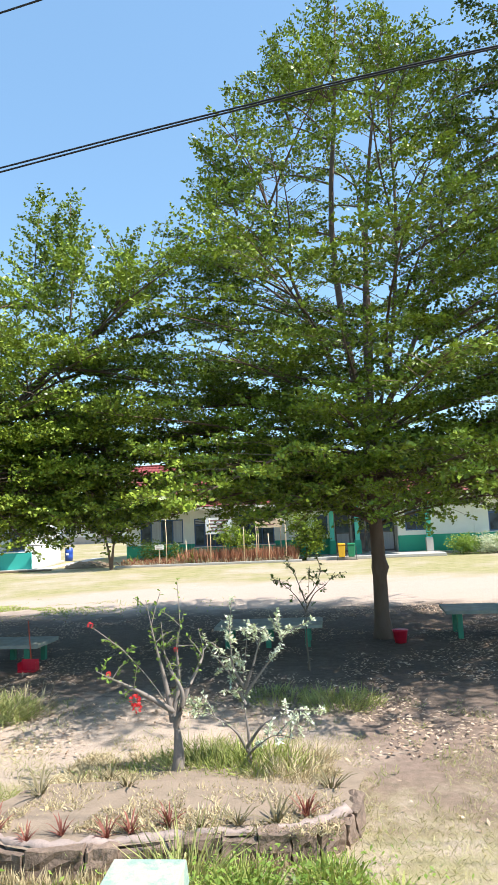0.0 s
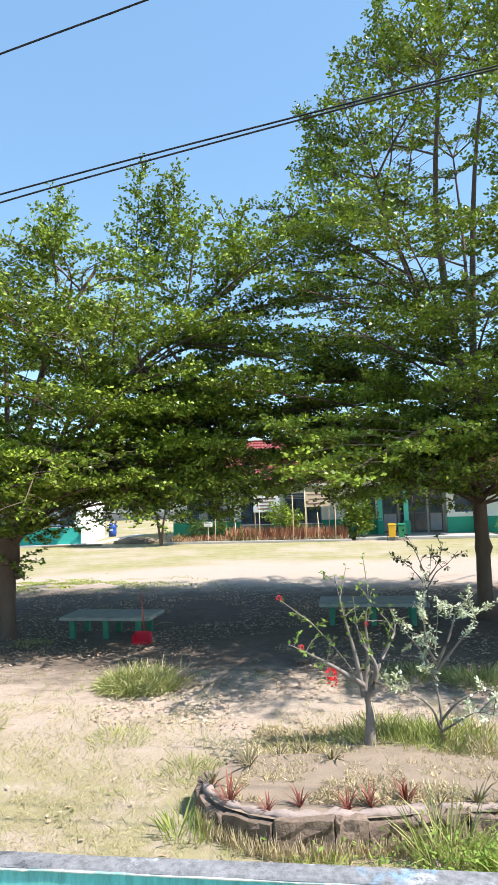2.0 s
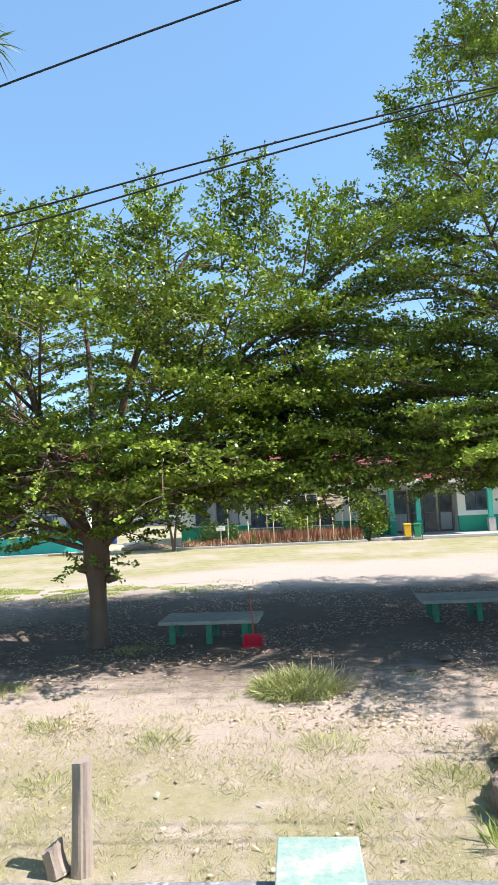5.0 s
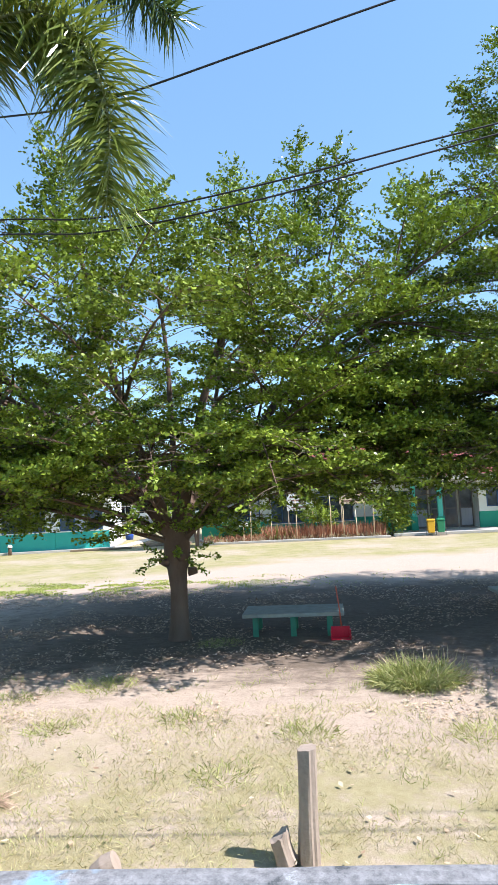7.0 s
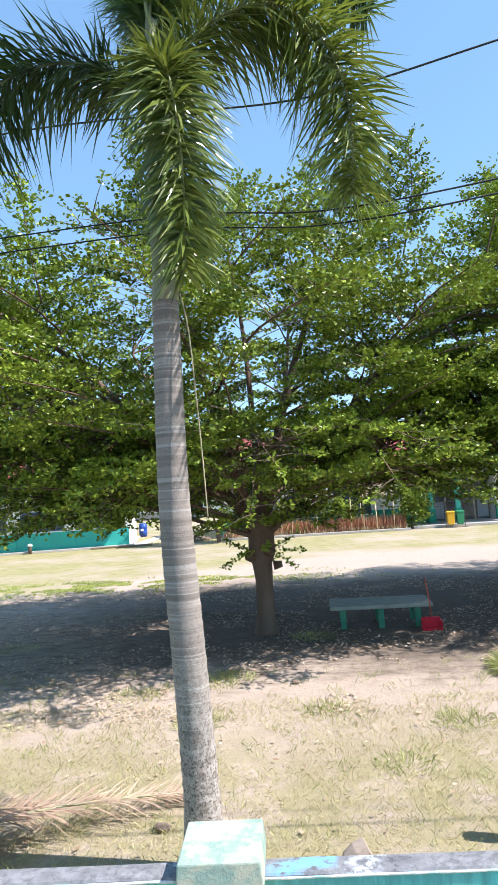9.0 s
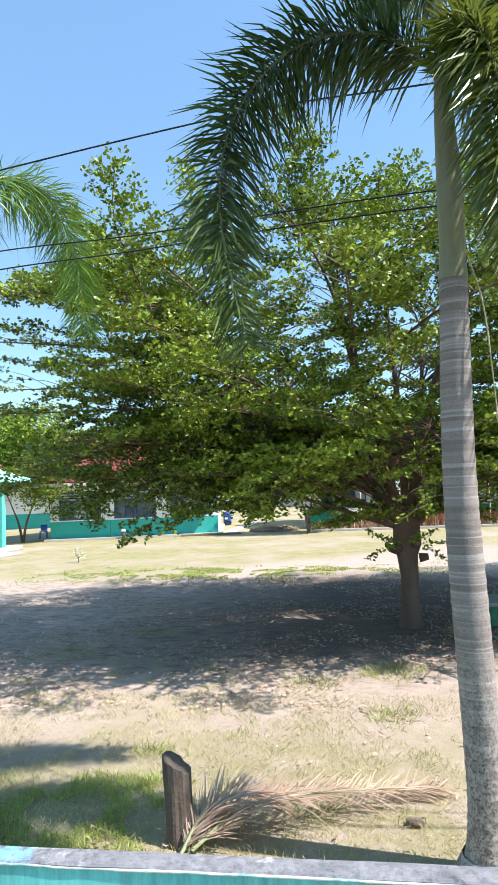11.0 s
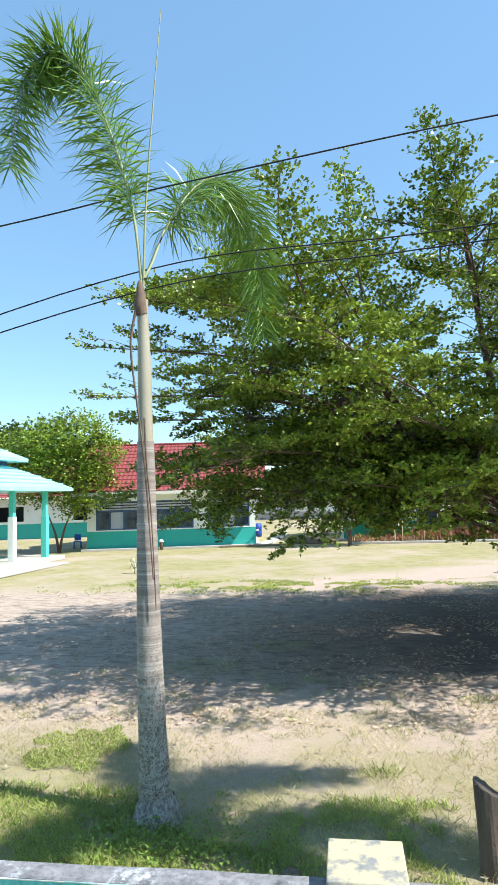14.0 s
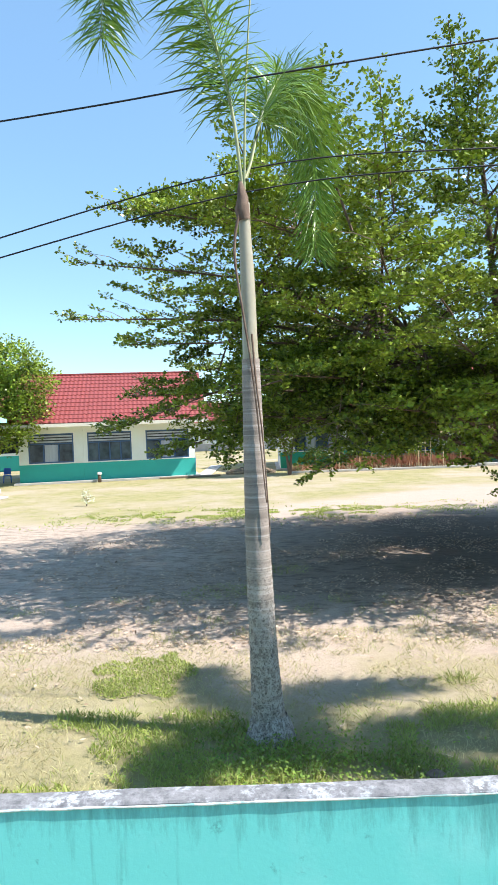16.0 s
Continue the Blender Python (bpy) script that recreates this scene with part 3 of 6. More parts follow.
        piece("trunk", self.wood.mesh("trunk", wood_mat), ob)
        if self.fine.v:
            tagged(piece("twig_work", self.fine.mesh("twig_work", M_TWIG, False), ob), kind="stuff")
        P, D, N = (np.concatenate(a) for a in (self.P, self.D, self.N))
        n = len(P)
        L = leaf_len * self.rng.uniform(0.65, 1.25, n)
        tagged(piece("crown", blades_mesh("crown", P, D, N, L, L * 0.62, leaf_mat), ob, None, "small glossy leaves in flat layered sprays"), kind="stuff")
        return ob


def stems_from(t, specs, sides=9):
    out = []
    for ctrl, r0, r1 in specs:
        pts = curve_pts(ctrl, 12)
        t.wood.add(pts, r0, r1, sides)
        out.append(pts)
    return out


# tall layered tree
X, Y = 2.05, 14.1
t1 = Tree(11)
t1.wood.add([(X, Y, -0.1), (X, Y, 0.08), (X - 0.01, Y, 0.4), (X, Y, 1.25), (X + 0.02, Y, 1.42), (X, Y, 1.6), (X - 0.02, Y, 2.6), (X, Y, 4.3), (X, Y, 4.6)], 0, 0, 12, [0.27, 0.21, 0.16, 0.145, 0.185, 0.145, 0.14, 0.155, 0.14])
st1 = stems_from(t1, [
    ([(X, Y, 4.2), (X - 0.35, Y + 0.1, 6.2), (X - 0.55, Y, 9.0), (X - 0.3, Y, 12.0), (X - 0.15, Y, 14.4)], 0.108, 0.02),
    ([(X, Y, 4.2), (X + 0.05, Y - 0.2, 6.5), (X + 0.25, Y - 0.3, 9.5), (X + 0.7, Y - 0.3, 12.6)], 0.094, 0.02),
    ([(X, Y, 4.2), (X + 0.9, Y + 0.2, 5.8), (X + 1.7, Y + 0.3, 8.0), (X + 2.2, Y + 0.3, 10.5)], 0.079, 0.02),
    ([(X, Y, 4.2), (X + 0.45, Y - 0.6, 5.7), (X + 0.7, Y - 1.2, 8.2), (X + 0.7, Y - 1.4, 10.6)], 0.065, 0.02),
    ([(X, Y, 4.2), (X - 0.7, Y - 0.5, 5.6), (X - 1.5, Y - 0.9, 7.6), (X - 2.0, Y - 1.0, 9.6)], 0.058, 0.02),
    ([(X, Y, 4.2), (X + 0.2, Y + 0.9, 5.9), (X + 0.3, Y + 1.6, 8.6), (X + 0.2, Y + 1.7, 10.8)], 0.065, 0.02),
    ([(X, Y, 2.3), (X, Y, 3.2), (X, Y, 4.3)], 0.13, 0.13),
])
for z, R, c in ((2.8, 3.6, 6), (3.4, 5.4, 11), (4.2, 6.2, 13), (5.2, 6.3, 13), (6.2, 6.0, 13), (7.2, 5.4, 13), (8.2, 4.8, 12), (9.2, 4.3, 12), (10.0, 3.9, 11), (10.8, 3.3, 10), (11.6, 2.7, 10), (12.4, 2.1, 9), (13.1, 1.5, 7)):
    t1.layer(st1, z, lambda w, R=R: R, c, (X, Y), 0.95, 0.02)
for z, R, c in ((2.5, 5.6, 11), (2.9, 6.6, 11), (2.4, 3.2, 7)):
    t1.layer(st1, z, lambda w, R=R: R, c, (X, Y), 0.95, 0.0, 1.9)
for a, b in (((X - 0.3, Y, 12.6), (X - 0.2, Y, 14.9)), ((X + 0.6, Y, 12.0), (X + 0.9, Y - 0.2, 14.0)), ((X - 1.3, Y - 0.4, 11.2), (X - 1.7, Y - 0.4, 13.5)), ((X + 2.0, Y, 10.2), (X + 2.5, Y, 12.6)), ((X - 2.6, Y - 0.6, 9.2), (X - 3.4, Y - 0.8, 10.9))):
    t1.shoot(a, b, 0.03, 0.6)
for ex, ey, ez in ((-2.6, 13.4, 3.3), (-1.8, 12.6, 3.0), (-3.3, 14.2, 3.9), (-2.4, 12.4, 4.2), (-1.0, 12.0, 2.8), (-3.0, 13.2, 4.8), (-0.4, 12.6, 2.5)):
    t1.spray(curve_pts([(X, Y, ez - 0.1), ((X + ex) / 2, (Y + ey) / 2, ez + 0.2), (ex, ey, ez)], 8), 0.035, 1.2)
t1.build("layered_tree", (X, Y), "tall layered almond tree with a slim trunk and upright stems", "tree", M_LEAF, M_BARK, group="yard trees")

# broad spreading tree
X, Y = -7.42, 12.05
t2 = Tree(5)
t2.wood.add([(X, Y, -0.1), (X, Y, 0.06), (X, Y, 0.3), (X + 0.01, Y, 0.9), (X - 0.01, Y, 1.25), (X, Y, 1.45), (X, Y, 1.75), (X + 0.02, Y, 2.15)], 0, 0, 12, [0.27, 0.22, 0.175, 0.158, 0.185, 0.25, 0.24, 0.21])
st2 = stems_from(t2, [
    ([(X, Y, 1.7), (X - 0.6, Y - 0.2, 2.6), (X - 1.7, Y - 0.5, 3.6), (X - 3.2, Y - 0.9, 5.2), (X - 4.2, Y - 1.0, 6.0)], 0.128, 0.03),
    ([(X, Y, 1.7), (X - 0.3, Y - 0.3, 2.7), (X - 0.7, Y - 0.8, 4.2), (X - 1.0, Y - 1.3, 5.8), (X - 1.2, Y - 1.6, 7.0)], 0.105, 0.03),
    ([(X, Y, 1.7), (X + 0.25, Y - 0.1, 2.7), (X + 0.6, Y - 0.2, 4.2), (X + 1.2, Y - 0.4, 5.8), (X + 2.0, Y - 0.2, 7.2)], 0.120, 0.03),
    ([(X, Y, 1.7), (X + 0.8, Y - 0.2, 2.5), (X + 2.0, Y - 0.4, 4.2), (X + 3.4, Y - 0.4, 5.6), (X + 4.8, Y - 0.3, 6.6)], 0.105, 0.03),
    ([(X, Y, 1.7), (X + 0.3, Y + 0.6, 2.8), (X + 0.6, Y + 1.7, 4.6), (X + 0.8, Y + 2.4, 6.3)], 0.098, 0.03),
    ([(X, Y, 1.7), (X - 0.8, Y + 0.5, 2.8), (X - 2.0, Y + 1.5, 4.4), (X - 2.8, Y + 2.2, 5.9)], 0.098, 0.03),
    ([(X, Y, 1.7), (X, Y, 3.4), (X - 0.1, Y + 0.1, 5.6), (X - 0.3, Y, 7.2)], 0.083, 0.02),
])
for k in range(5):
    w = k * 1.3
    t2.wood.add([(X + 0.2 * math.cos(w), Y + 0.2 * math.sin(w), 1.2 + 0.07 * k), (X + 0.36 * math.cos(w), Y + 0.36 * math.sin(w), 1.22 + 0.07 * k)], 0.09, 0.06, 7, cap=True)


def wide(R):
    return lambda w: R * (1.0 + 0.18 * math.cos(w - math.pi) + 0.02 * math.cos(2 * w)) * (1 - (0.12 if math.sin(w) > 0 else 0.28) * abs(math.sin(w)))


for z, R, c in ((2.8, 5.2, 11), (3.5, 6.6, 13), (4.2, 7.2, 14), (4.9, 7.2, 14), (5.6, 6.7, 14), (6.2, 5.8, 13), (6.8, 4.7, 12), (7.3, 3.5, 9)):
    t2.layer(st2, z, wide(R), c, (X, Y), 1.0, 0.0)
for z, R, c in ((2.9, 2.4, 7), (3.4, 3.0, 8), (3.9, 3.4, 9), (4.7, 3.9, 9), (5.3, 3.8, 9), (6.0, 3.5, 9), (6.6, 2.7, 8), (7.1, 2.0, 6)):
    t2.layer(st2, z, wide(R), c, (X, Y), 1.15, 0.0)
for z, R, c in ((2.3, 5.5, 11), (2.8, 6.3, 12), (2.3, 4.2, 7)):
    t2.layer(st2, z, wide(R), c, (X, Y), 1.0, 0.0, 1.9)
for ctrl in ([(-3.4, 11.7, 6.0), (-2.4, 11.7, 7.1), (-1.2, 11.6, 8.0)], [(-3.2, 11.8, 6.2), (-2.6, 12.3, 7.0), (-2.0, 12.6, 7.7)], [(-3.4, 11.7, 6.0), (-2.4, 11.2, 6.6), (-1.2, 10.9, 7.2)], [(-2.8, 11.7, 6.6), (-2.6, 11.7, 7.4), (-2.9, 11.6, 8.1)], [(-3.6, 11.6, 5.8), (-2.2, 12.2, 6.3), (-0.9, 12.6, 6.7)]):
    t2.spray(curve_pts(ctrl, 7), 0.03, 1.1)
for ex, ey, ez in ((-11.3, 9.2, 2.08), (-12.9, 11.0, 2.15), (-10.3, 13.6, 2.2), (-9.6, 9.9, 2.3), (-5.6, 11.2, 2.3), (-13.6, 13.0, 2.5), (-10.8, 10.4, 2.3), (-9.9, 11.6, 2.2), (-11.9, 12.0, 2.3), (-5.0, 12.5, 2.4), (-4.2, 11.6, 2.5), (-3.4, 12.6, 2.6), (-3.0, 10.9, 2.9), (-3.1, 11.8, 2.35), (-2.7, 12.3, 2.7), (-3.6, 11.3, 2.55), (-2.6, 11.6, 3.0), (-3.3, 12.0, 3.2), (-2.9, 11.2, 3.5)):
    s = min((p for st in st2 for p in st if p.z > 3.0), key=lambda p: (p - Vector((ex, ey, 3.6))).length)
    t2.spray(curve_pts([s, s.lerp(Vector((ex, ey, 3.5)), 0.6), (ex, ey, ez)], 7), 0.034, 1.5)
for ex, ey, ez in ((-3.6, 11.2, 3.5), (-2.7, 12.0, 3.9), (-2.2, 11.0, 4.3), (-1.6, 12.4, 3.6), (-3.2, 13.0, 4.4), (-1.7, 11.4, 5.0), (-2.6, 10.6, 3.4)):
    s = min((p for st in st2 for p in st if p.z < ez + 0.6), key=lambda p: (p - Vector((ex, ey, ez - 0.3))).length)
    t2.spray(curve_pts([s, s.lerp(Vector((ex, ey, ez + 0.15)), 0.55), (ex, ey, ez)], 7), 0.035, 1.2)
for ex, ey, ez in ((-8.6, 11.3, 1.85), (-6.2, 11.2, 1.95), (-5.7, 11.7, 2.1), (-9.1, 11.9, 2.05)):
    t2.spray(curve_pts([(X, Y, 1.75), ((X + ex) / 2, (Y + ey) / 2, ez + 0.12), (ex, ey, ez)], 5), 0.018, 1.2, 0.7)
for k in range(9):
    w = k * 0.7
    t2.twig((X + 0.25 * math.cos(w), Y + 0.25 * math.sin(w), 1.5), (X + 0.75 * math.cos(w), Y + 0.7 * math.sin(w), 1.45 + 0.25 * math.sin(3 * w)), 0.05, 6)
for a, b in (((-4.9, 12.7, 7.0), (-4.75, 12.8, 9.8)), ((-4.3, 12.5, 7.0), (-4.0, 12.6, 9.5)), ((-4.5, 12.9, 7.2), (-4.4, 12.7, 9.2)), ((-9.0, 10.4, 6.4), (-9.15, 10.2, 8.9)), ((-8.9, 10.3, 6.4), (-8.7, 10.1, 8.4)), ((-11.0, 8.6, 5.2), (-11.35, 8.3, 7.2)), ((-10.3, 9.2, 5.6), (-10.5, 9.0, 7.5)), ((-6.1, 11.5, 6.8), (-6.0, 11.5, 8.6)), ((-2.9, 11.9, 6.6), (-2.4, 11.8, 8.2)), ((-7.3, 11, 6.8), (-7.2, 10.8, 8.0)), ((-12.2, 10.0, 5.8), (-12.6, 9.8, 7.3)), ((-5.6, 10.6, 6.4), (-5.4, 10.4, 7.6)), ((-3.3, 10.8, 6.2), (-3.0, 10.6, 7.4))):
    t2.shoot(a, b, 0.018, 0.75)
low = random.Random(8)
for k in range(20):
    w, R = low.uniform(2.3, 4.0), low.uniform(2.4, 5.4)
    e = Vector((X + R * math.cos(w), Y + R * 0.8 * math.sin(w), low.uniform(2.1, 3.0)))
    s = min((p for st in st2 for p in st if p.z > 2.6), key=lambda p: (p - Vector((e.x, e.y, 3.6))).length)
    t2.spray(curve_pts([s, s.lerp(e, 0.6) + Vector((0, 0, 0.25)), e], 7), 0.025, 1.3)
for ctrl in ([(-11.6, 11.0, 6.0), (-13.2, 10.8, 6.25), (-14.8, 10.5, 6.35)], [(-11.0, 11.1, 5.8), (-12.8, 11.4, 6.3), (-14.2, 11.6, 6.6)], [(-11.2, 11.0, 5.8), (-12.6, 10.3, 5.9), (-13.9, 9.8, 6.0)]):
    t2.spray(curve_pts(ctrl, 7), 0.03, 1.15)
t2.build("spreading_tree", (X, Y), "broad spreading almond tree with a short stout trunk", "tree", M_LEAF, M_BARK, group="yard trees")

# tree at the edge of the yard
X, Y = 9.4, 13.2
t3 = Tree(23)
t3.wood.add([(X, Y, -0.1), (X, Y, 0.4), (X, Y, 3.0), (X - 0.1, Y, 5.0)], 0, 0, 10, [0.36, 0.27, 0.23, 0.2])
st3 = stems_from(t3, [([(X, Y, 4.5), (X - 0.5, Y, 8.0), (X - 0.8, Y, 12.0), (X - 0.6, Y, 16.0)], 0.2, 0.03), ([(X, Y, 4.5), (X - 1.2, Y, 7.5), (X - 2.0, Y - 0.3, 11.5)], 0.13, 0.03), ([(X, Y, 4.5), (X + 1.0, Y + 0.4, 8.5), (X + 1.5, Y, 13.0)], 0.12, 0.03)])
for z, R, c in ((5.0, 3.8, 5), (6.5, 4.4, 6), (8.0, 4.8, 7), (9.4, 5.2, 7), (10.8, 5.6, 8), (12.1, 5.8, 8), (13.4, 5.6, 8), (14.6, 4.8, 7)):
    t3.layer(st3, z, lambda w, R=R: R, c, (X - 0.5, Y - 1.6), 0.8, 0.0)
t3.build("layered_tree", (X, Y), "tall dark-leaved tree at the edge of the yard", "tree", M_LEAF_DARK, M_BARK, group="yard trees")


def bushy_tree(name, x, y, stems, clumps, seed, label, leaves, leaf_len, mat, category="tree", per=900, r=0.09):
    """A small tree or bush: stems that fork into rounded leafy clumps."""
    t = Tree(seed)
    rng = t.rng
    out = []
    for sx, sy, sz in stems:
        pts = curve_pts([(x, y, -0.05), (x + sx * 0.35, y + sy * 0.35, sz * 0.5), (x + sx, y + sy, sz)], 8)
        t.wood.add(pts, r, r * 0.35, 7)
        out.append(pts)
    for cx, cy, cz, cr, ch in clumps:
        c = Vector((x + cx, y + cy, cz))
        s = min((p for st in out for p in st), key=lambda p: (p - c).length + (2 if p.z > c.z else 0))
        t.wood.add(curve_pts([s, s.lerp(c, 0.5) + Vector((0, 0, 0.1)), c], 5), r * 0.3, 0.01, 4)
        for _ in range(int(per * cr * cr * leaves)):
            d = unit(rng, 1)[0] * np.array([cr, cr, ch]) * rng.uniform(0.45, 1.05)
            a = np.array(c) + d
            v = d / np.linalg.norm(d) * rng.uniform(0.15, 0.35) * max(0.35, min(1, cr))
            t.twig(a - v * 0.5, a + v + np.array([0, 0, 0.03]), leaf_len * 1.4, 3)
    return t.build(name, (x, y), label, category, mat, M_BARK, leaf_len)


bushy_tree("small_tree", -11.0, 34.6, ((-0.5, 0, 2.4), (0.4, 0.1, 2.6)), ((-0.8, 0, 3.0, 1.4, 0.9), (0.7, 0, 3.2, 1.5, 1.0), (0, 0.2, 4.1, 1.6, 1.0), (-1.8, 0, 3.6, 1.1, 0.7), (1.9, 0, 3.5, 1.1, 0.7)), 31, "small dark-leaved tree with twin trunks beside the school building", 0.30, 0.16, M_LEAF_DARK)
bushy_tree("small_tree", -27.2, 33.6, ((-0.7, 0, 2.2), (0.8, 0, 2.4)), ((-1.6, 0, 4.2, 1.8, 1.5), (0.4, 0, 4.6, 2.0, 1.7), (1.9, -0.3, 3.9, 1.6, 1.4), (-0.6, 0, 6.2, 1.9, 1.4), (1.2, 0, 6.6, 1.7, 1.3), (2.4, 0, 5.6, 1.4, 1.2), (-2.4, 0, 5.6, 1.5, 1.3), (1.2, -0.4, 2.7, 1.0, 0.8)), 37, "rounded leafy tree between the school buildings", 0.24, 0.17, M_LEAF)
for k, (x, y, s) in enumerate(((-45, 60, 1.5), (-37, 66, 1.3), (-52, 58, 1.6), (18, 62, 1.4))):
    bushy_tree("distant_tree", x, y, ((-0.6, 0, 3 * s), (0.7, 0, 3.2 * s)), ((-1.8 * s, 0, 4.4 * s, 2.4 * s, 1.5 * s), (1.6 * s, 0, 4.6 * s, 2.5 * s, 1.6 * s), (0, 0, 5.9 * s, 2.4 * s, 1.5 * s)), 50 + k, "distant round-crowned green tree beyond the buildings", 0.07, 0.40, M_LEAF_DARK)


# ---- palms ----
def frond(parent, ctrl, seed, mat, count=230, length=0.42, bushy=True, width=0.026, droop=0.5, name="frond", first=0.05, sweep=(0.1, 0.75)):
    """A feather leaf: an arching rib with leaflets all along, in several planes when bushy."""
    rng = np.random.default_rng(seed)
    pts = curve_pts(ctrl, 22)
    fr = piece(name, Tubes().add(pts, 0.017, 0.004, 5).mesh("rachis", M_RACHIS), parent)
    P, D, U, L = [], [], [], []
    for i in range(count):
        u = first + (1 - first) * i / count
        k = min(int(u * 22), 21)
        p = pts[k].lerp(pts[k + 1], u * 22 - k)
        d = (pts[k + 1] - pts[k]).normalized()
        a = d.cross(Vector((0, 0, 1)))
        a = a.normalized() if a.length > 0.05 else Vector((1, 0, 0))
        b = a.cross(d).normalized()
        for side in (1, -1):
            for plane in ((-1.2, -0.6, -0.1, 0.4, 0.9) if bushy else (0.25,)):
                w = plane + rng.normal(scale=0.3)
                v = a * side * math.cos(w) + b * math.sin(w) + d * rng.uniform(*sweep)
                P.append(p), D.append(v.normalized()), U.append(b)
                L.append(length * (0.55 + 0.45 * math.sin(math.pi * min(1, u * 0.9 + 0.12))) * rng.uniform(0.6, 1.15))
    me = strips_mesh("leaflet", np.array(P), np.array(D), np.array(U) + rng.normal(scale=0.25, size=(len(U), 3)), L, width * rng.uniform(0.7, 1.2, len(L)), droop * rng.uniform(0.4, 1.4, len(L)), mat)
    tagged(piece("leaflet", me, fr), kind="stuff")
    return fr


def palm_trunk(parent, ctrl, radii, ring_step, seed):
    rng = random.Random(seed)
    pts = curve_pts(ctrl, 140)
    base = list(np.interp(np.linspace(0, 1, 141), np.linspace(0, 1, len(radii)), radii))
    rad = [r * (1.0 + (0.03 if i % ring_step == 0 else 0.0) + rng.uniform(-0.008, 0.008)) for i, r in enumerate(base)]
    return piece("trunk", Tubes().add(pts, 0, 0, 20, rad).mesh("trunk", M_PALM), parent)


pa = thing("palm_tree", pose(-7.55, 4.70, 0), "foxtail palm with a grey ringed trunk and bushy drooping fronds", "palm", "palms along the wall")
palm_trunk(pa, [(0.02, 0, -0.05), (0.03, -0.01, 0.5), (0.0, -0.06, 1.5), (-0.03, -0.13, 2.6), (0.0, -0.21, 3.93)], [0.19, 0.145, 0.125, 0.12, 0.118, 0.115, 0.108, 0.10, 0.09], 4, 1)
piece("crownshaft", Tubes().add(curve_pts([(0, -0.21, 3.91), (0.01, -0.24, 4.4), (0, -0.28, 5.1), (0.02, -0.32, 5.9)], 14), 0, 0, 16, [0.098, 0.088, 0.084, 0.086, 0.088, 0.086, 0.082, 0.076, 0.07, 0.064, 0.058, 0.052, 0.047, 0.042, 0.036]).mesh("crownshaft", M_SHAFT_GREEN), pa, None, "smooth dark green crownshaft")
piece("root_flare", Tubes().add([(0.02, 0, -0.05), (0.02, 0, 0.05), (0.02, 0, 0.14)], 0, 0, 14, [0.27, 0.215, 0.17]).mesh("root_flare", M_PALM), pa)
piece("dry_strip", Tubes().add(curve_pts([(0.09, -0.26, 4.05), (0.16, -0.30, 3.7), (0.19, -0.30, 3.2), (0.21, -0.29, 2.75), (0.22, -0.29, 2.42)], 14), 0.006, 0.004, 5).mesh("dry_strip", M_STRAW), pa, None, "thin straw-coloured strip hanging beside the trunk")
A_FRONDS = (
    ([(-0.02, 0, 5.4), (-0.4, -0.03, 5.72), (-0.98, -0.06, 5.68), (-1.42, -0.08, 5.2), (-1.52, -0.1, 4.5), (-1.36, -0.1, 3.62)], M_FROND),
    ([(0.02, 0, 5.4), (0.36, 0.0, 5.9), (0.85, 0.03, 6.08), (1.22, 0.03, 5.75), (1.36, 0.03, 5.2), (1.33, 0.03, 4.62)], M_FROND_SUNLIT),
    ([(0.0, -0.02, 5.25), (0.1, -0.24, 5.5), (0.2, -0.44, 5.25), (0.26, -0.52, 4.65), (0.25, -0.54, 4.0)], M_FROND_SUNLIT),
    ([(0, 0, 5.9), (-0.06, 0.3, 6.6), (-0.15, 0.8, 7.1), (-0.3, 1.4, 7.0)], M_FROND),
    ([(0, 0, 5.9), (0.4, 0.3, 6.9), (1.0, 0.7, 7.2), (1.7, 0.9, 6.6)], M_FROND),
    ([(0, 0, 6.0), (-0.05, -0.2, 6.9), (-0.2, -0.6, 7.3), (-0.4, -1.0, 7.1)], M_FROND_YOUNG),
    ([(0, 0, 6.0), (0.15, 0.0, 7.0), (0.4, -0.3, 7.4), (0.9, -0.5, 7.3)], M_FROND_YOUNG),
)
for k, (ctrl, mat) in enumerate(A_FRONDS):
    frond(pa, [(x, y - 0.29, z - 0.1) for x, y, z in ctrl], 100 + k, mat, 130, 0.46 if k == 2 else 0.62 if k == 1 else 0.56, True, 0.019, 0.6)

pb = thing("palm_tree", pose(-12.34, 5.42, 0), "slender palm with a lichen-spotted grey trunk and feathery fronds", "palm", "palms along the wall")
palm_trunk(pb, [(0.03, 0, -0.05), (0.0, 0, 0.6), (-0.02, 0, 1.8), (-0.02, 0, 3.2)], [0.175, 0.145, 0.13, 0.118, 0.112, 0.104, 0.094, 0.084, 0.074], 4, 2)
piece("crownshaft", Tubes().add(curve_pts([(-0.02, 0, 3.18), (-0.02, 0, 3.8), (-0.03, 0, 4.5)], 10), 0, 0, 14, [0.07, 0.066, 0.064, 0.063, 0.063, 0.062, 0.06, 0.056, 0.052, 0.05, 0.055]).mesh("crownshaft", M_SHAFT), pb, None, "pale grey-green crownshaft")
piece("root_flare", Tubes().add([(0.03, 0, -0.05), (0.03, 0, 0.06), (0.02, 0, 0.16)], 0, 0, 14, [0.235, 0.195, 0.16]).mesh("root_flare", M_PALM), pb)
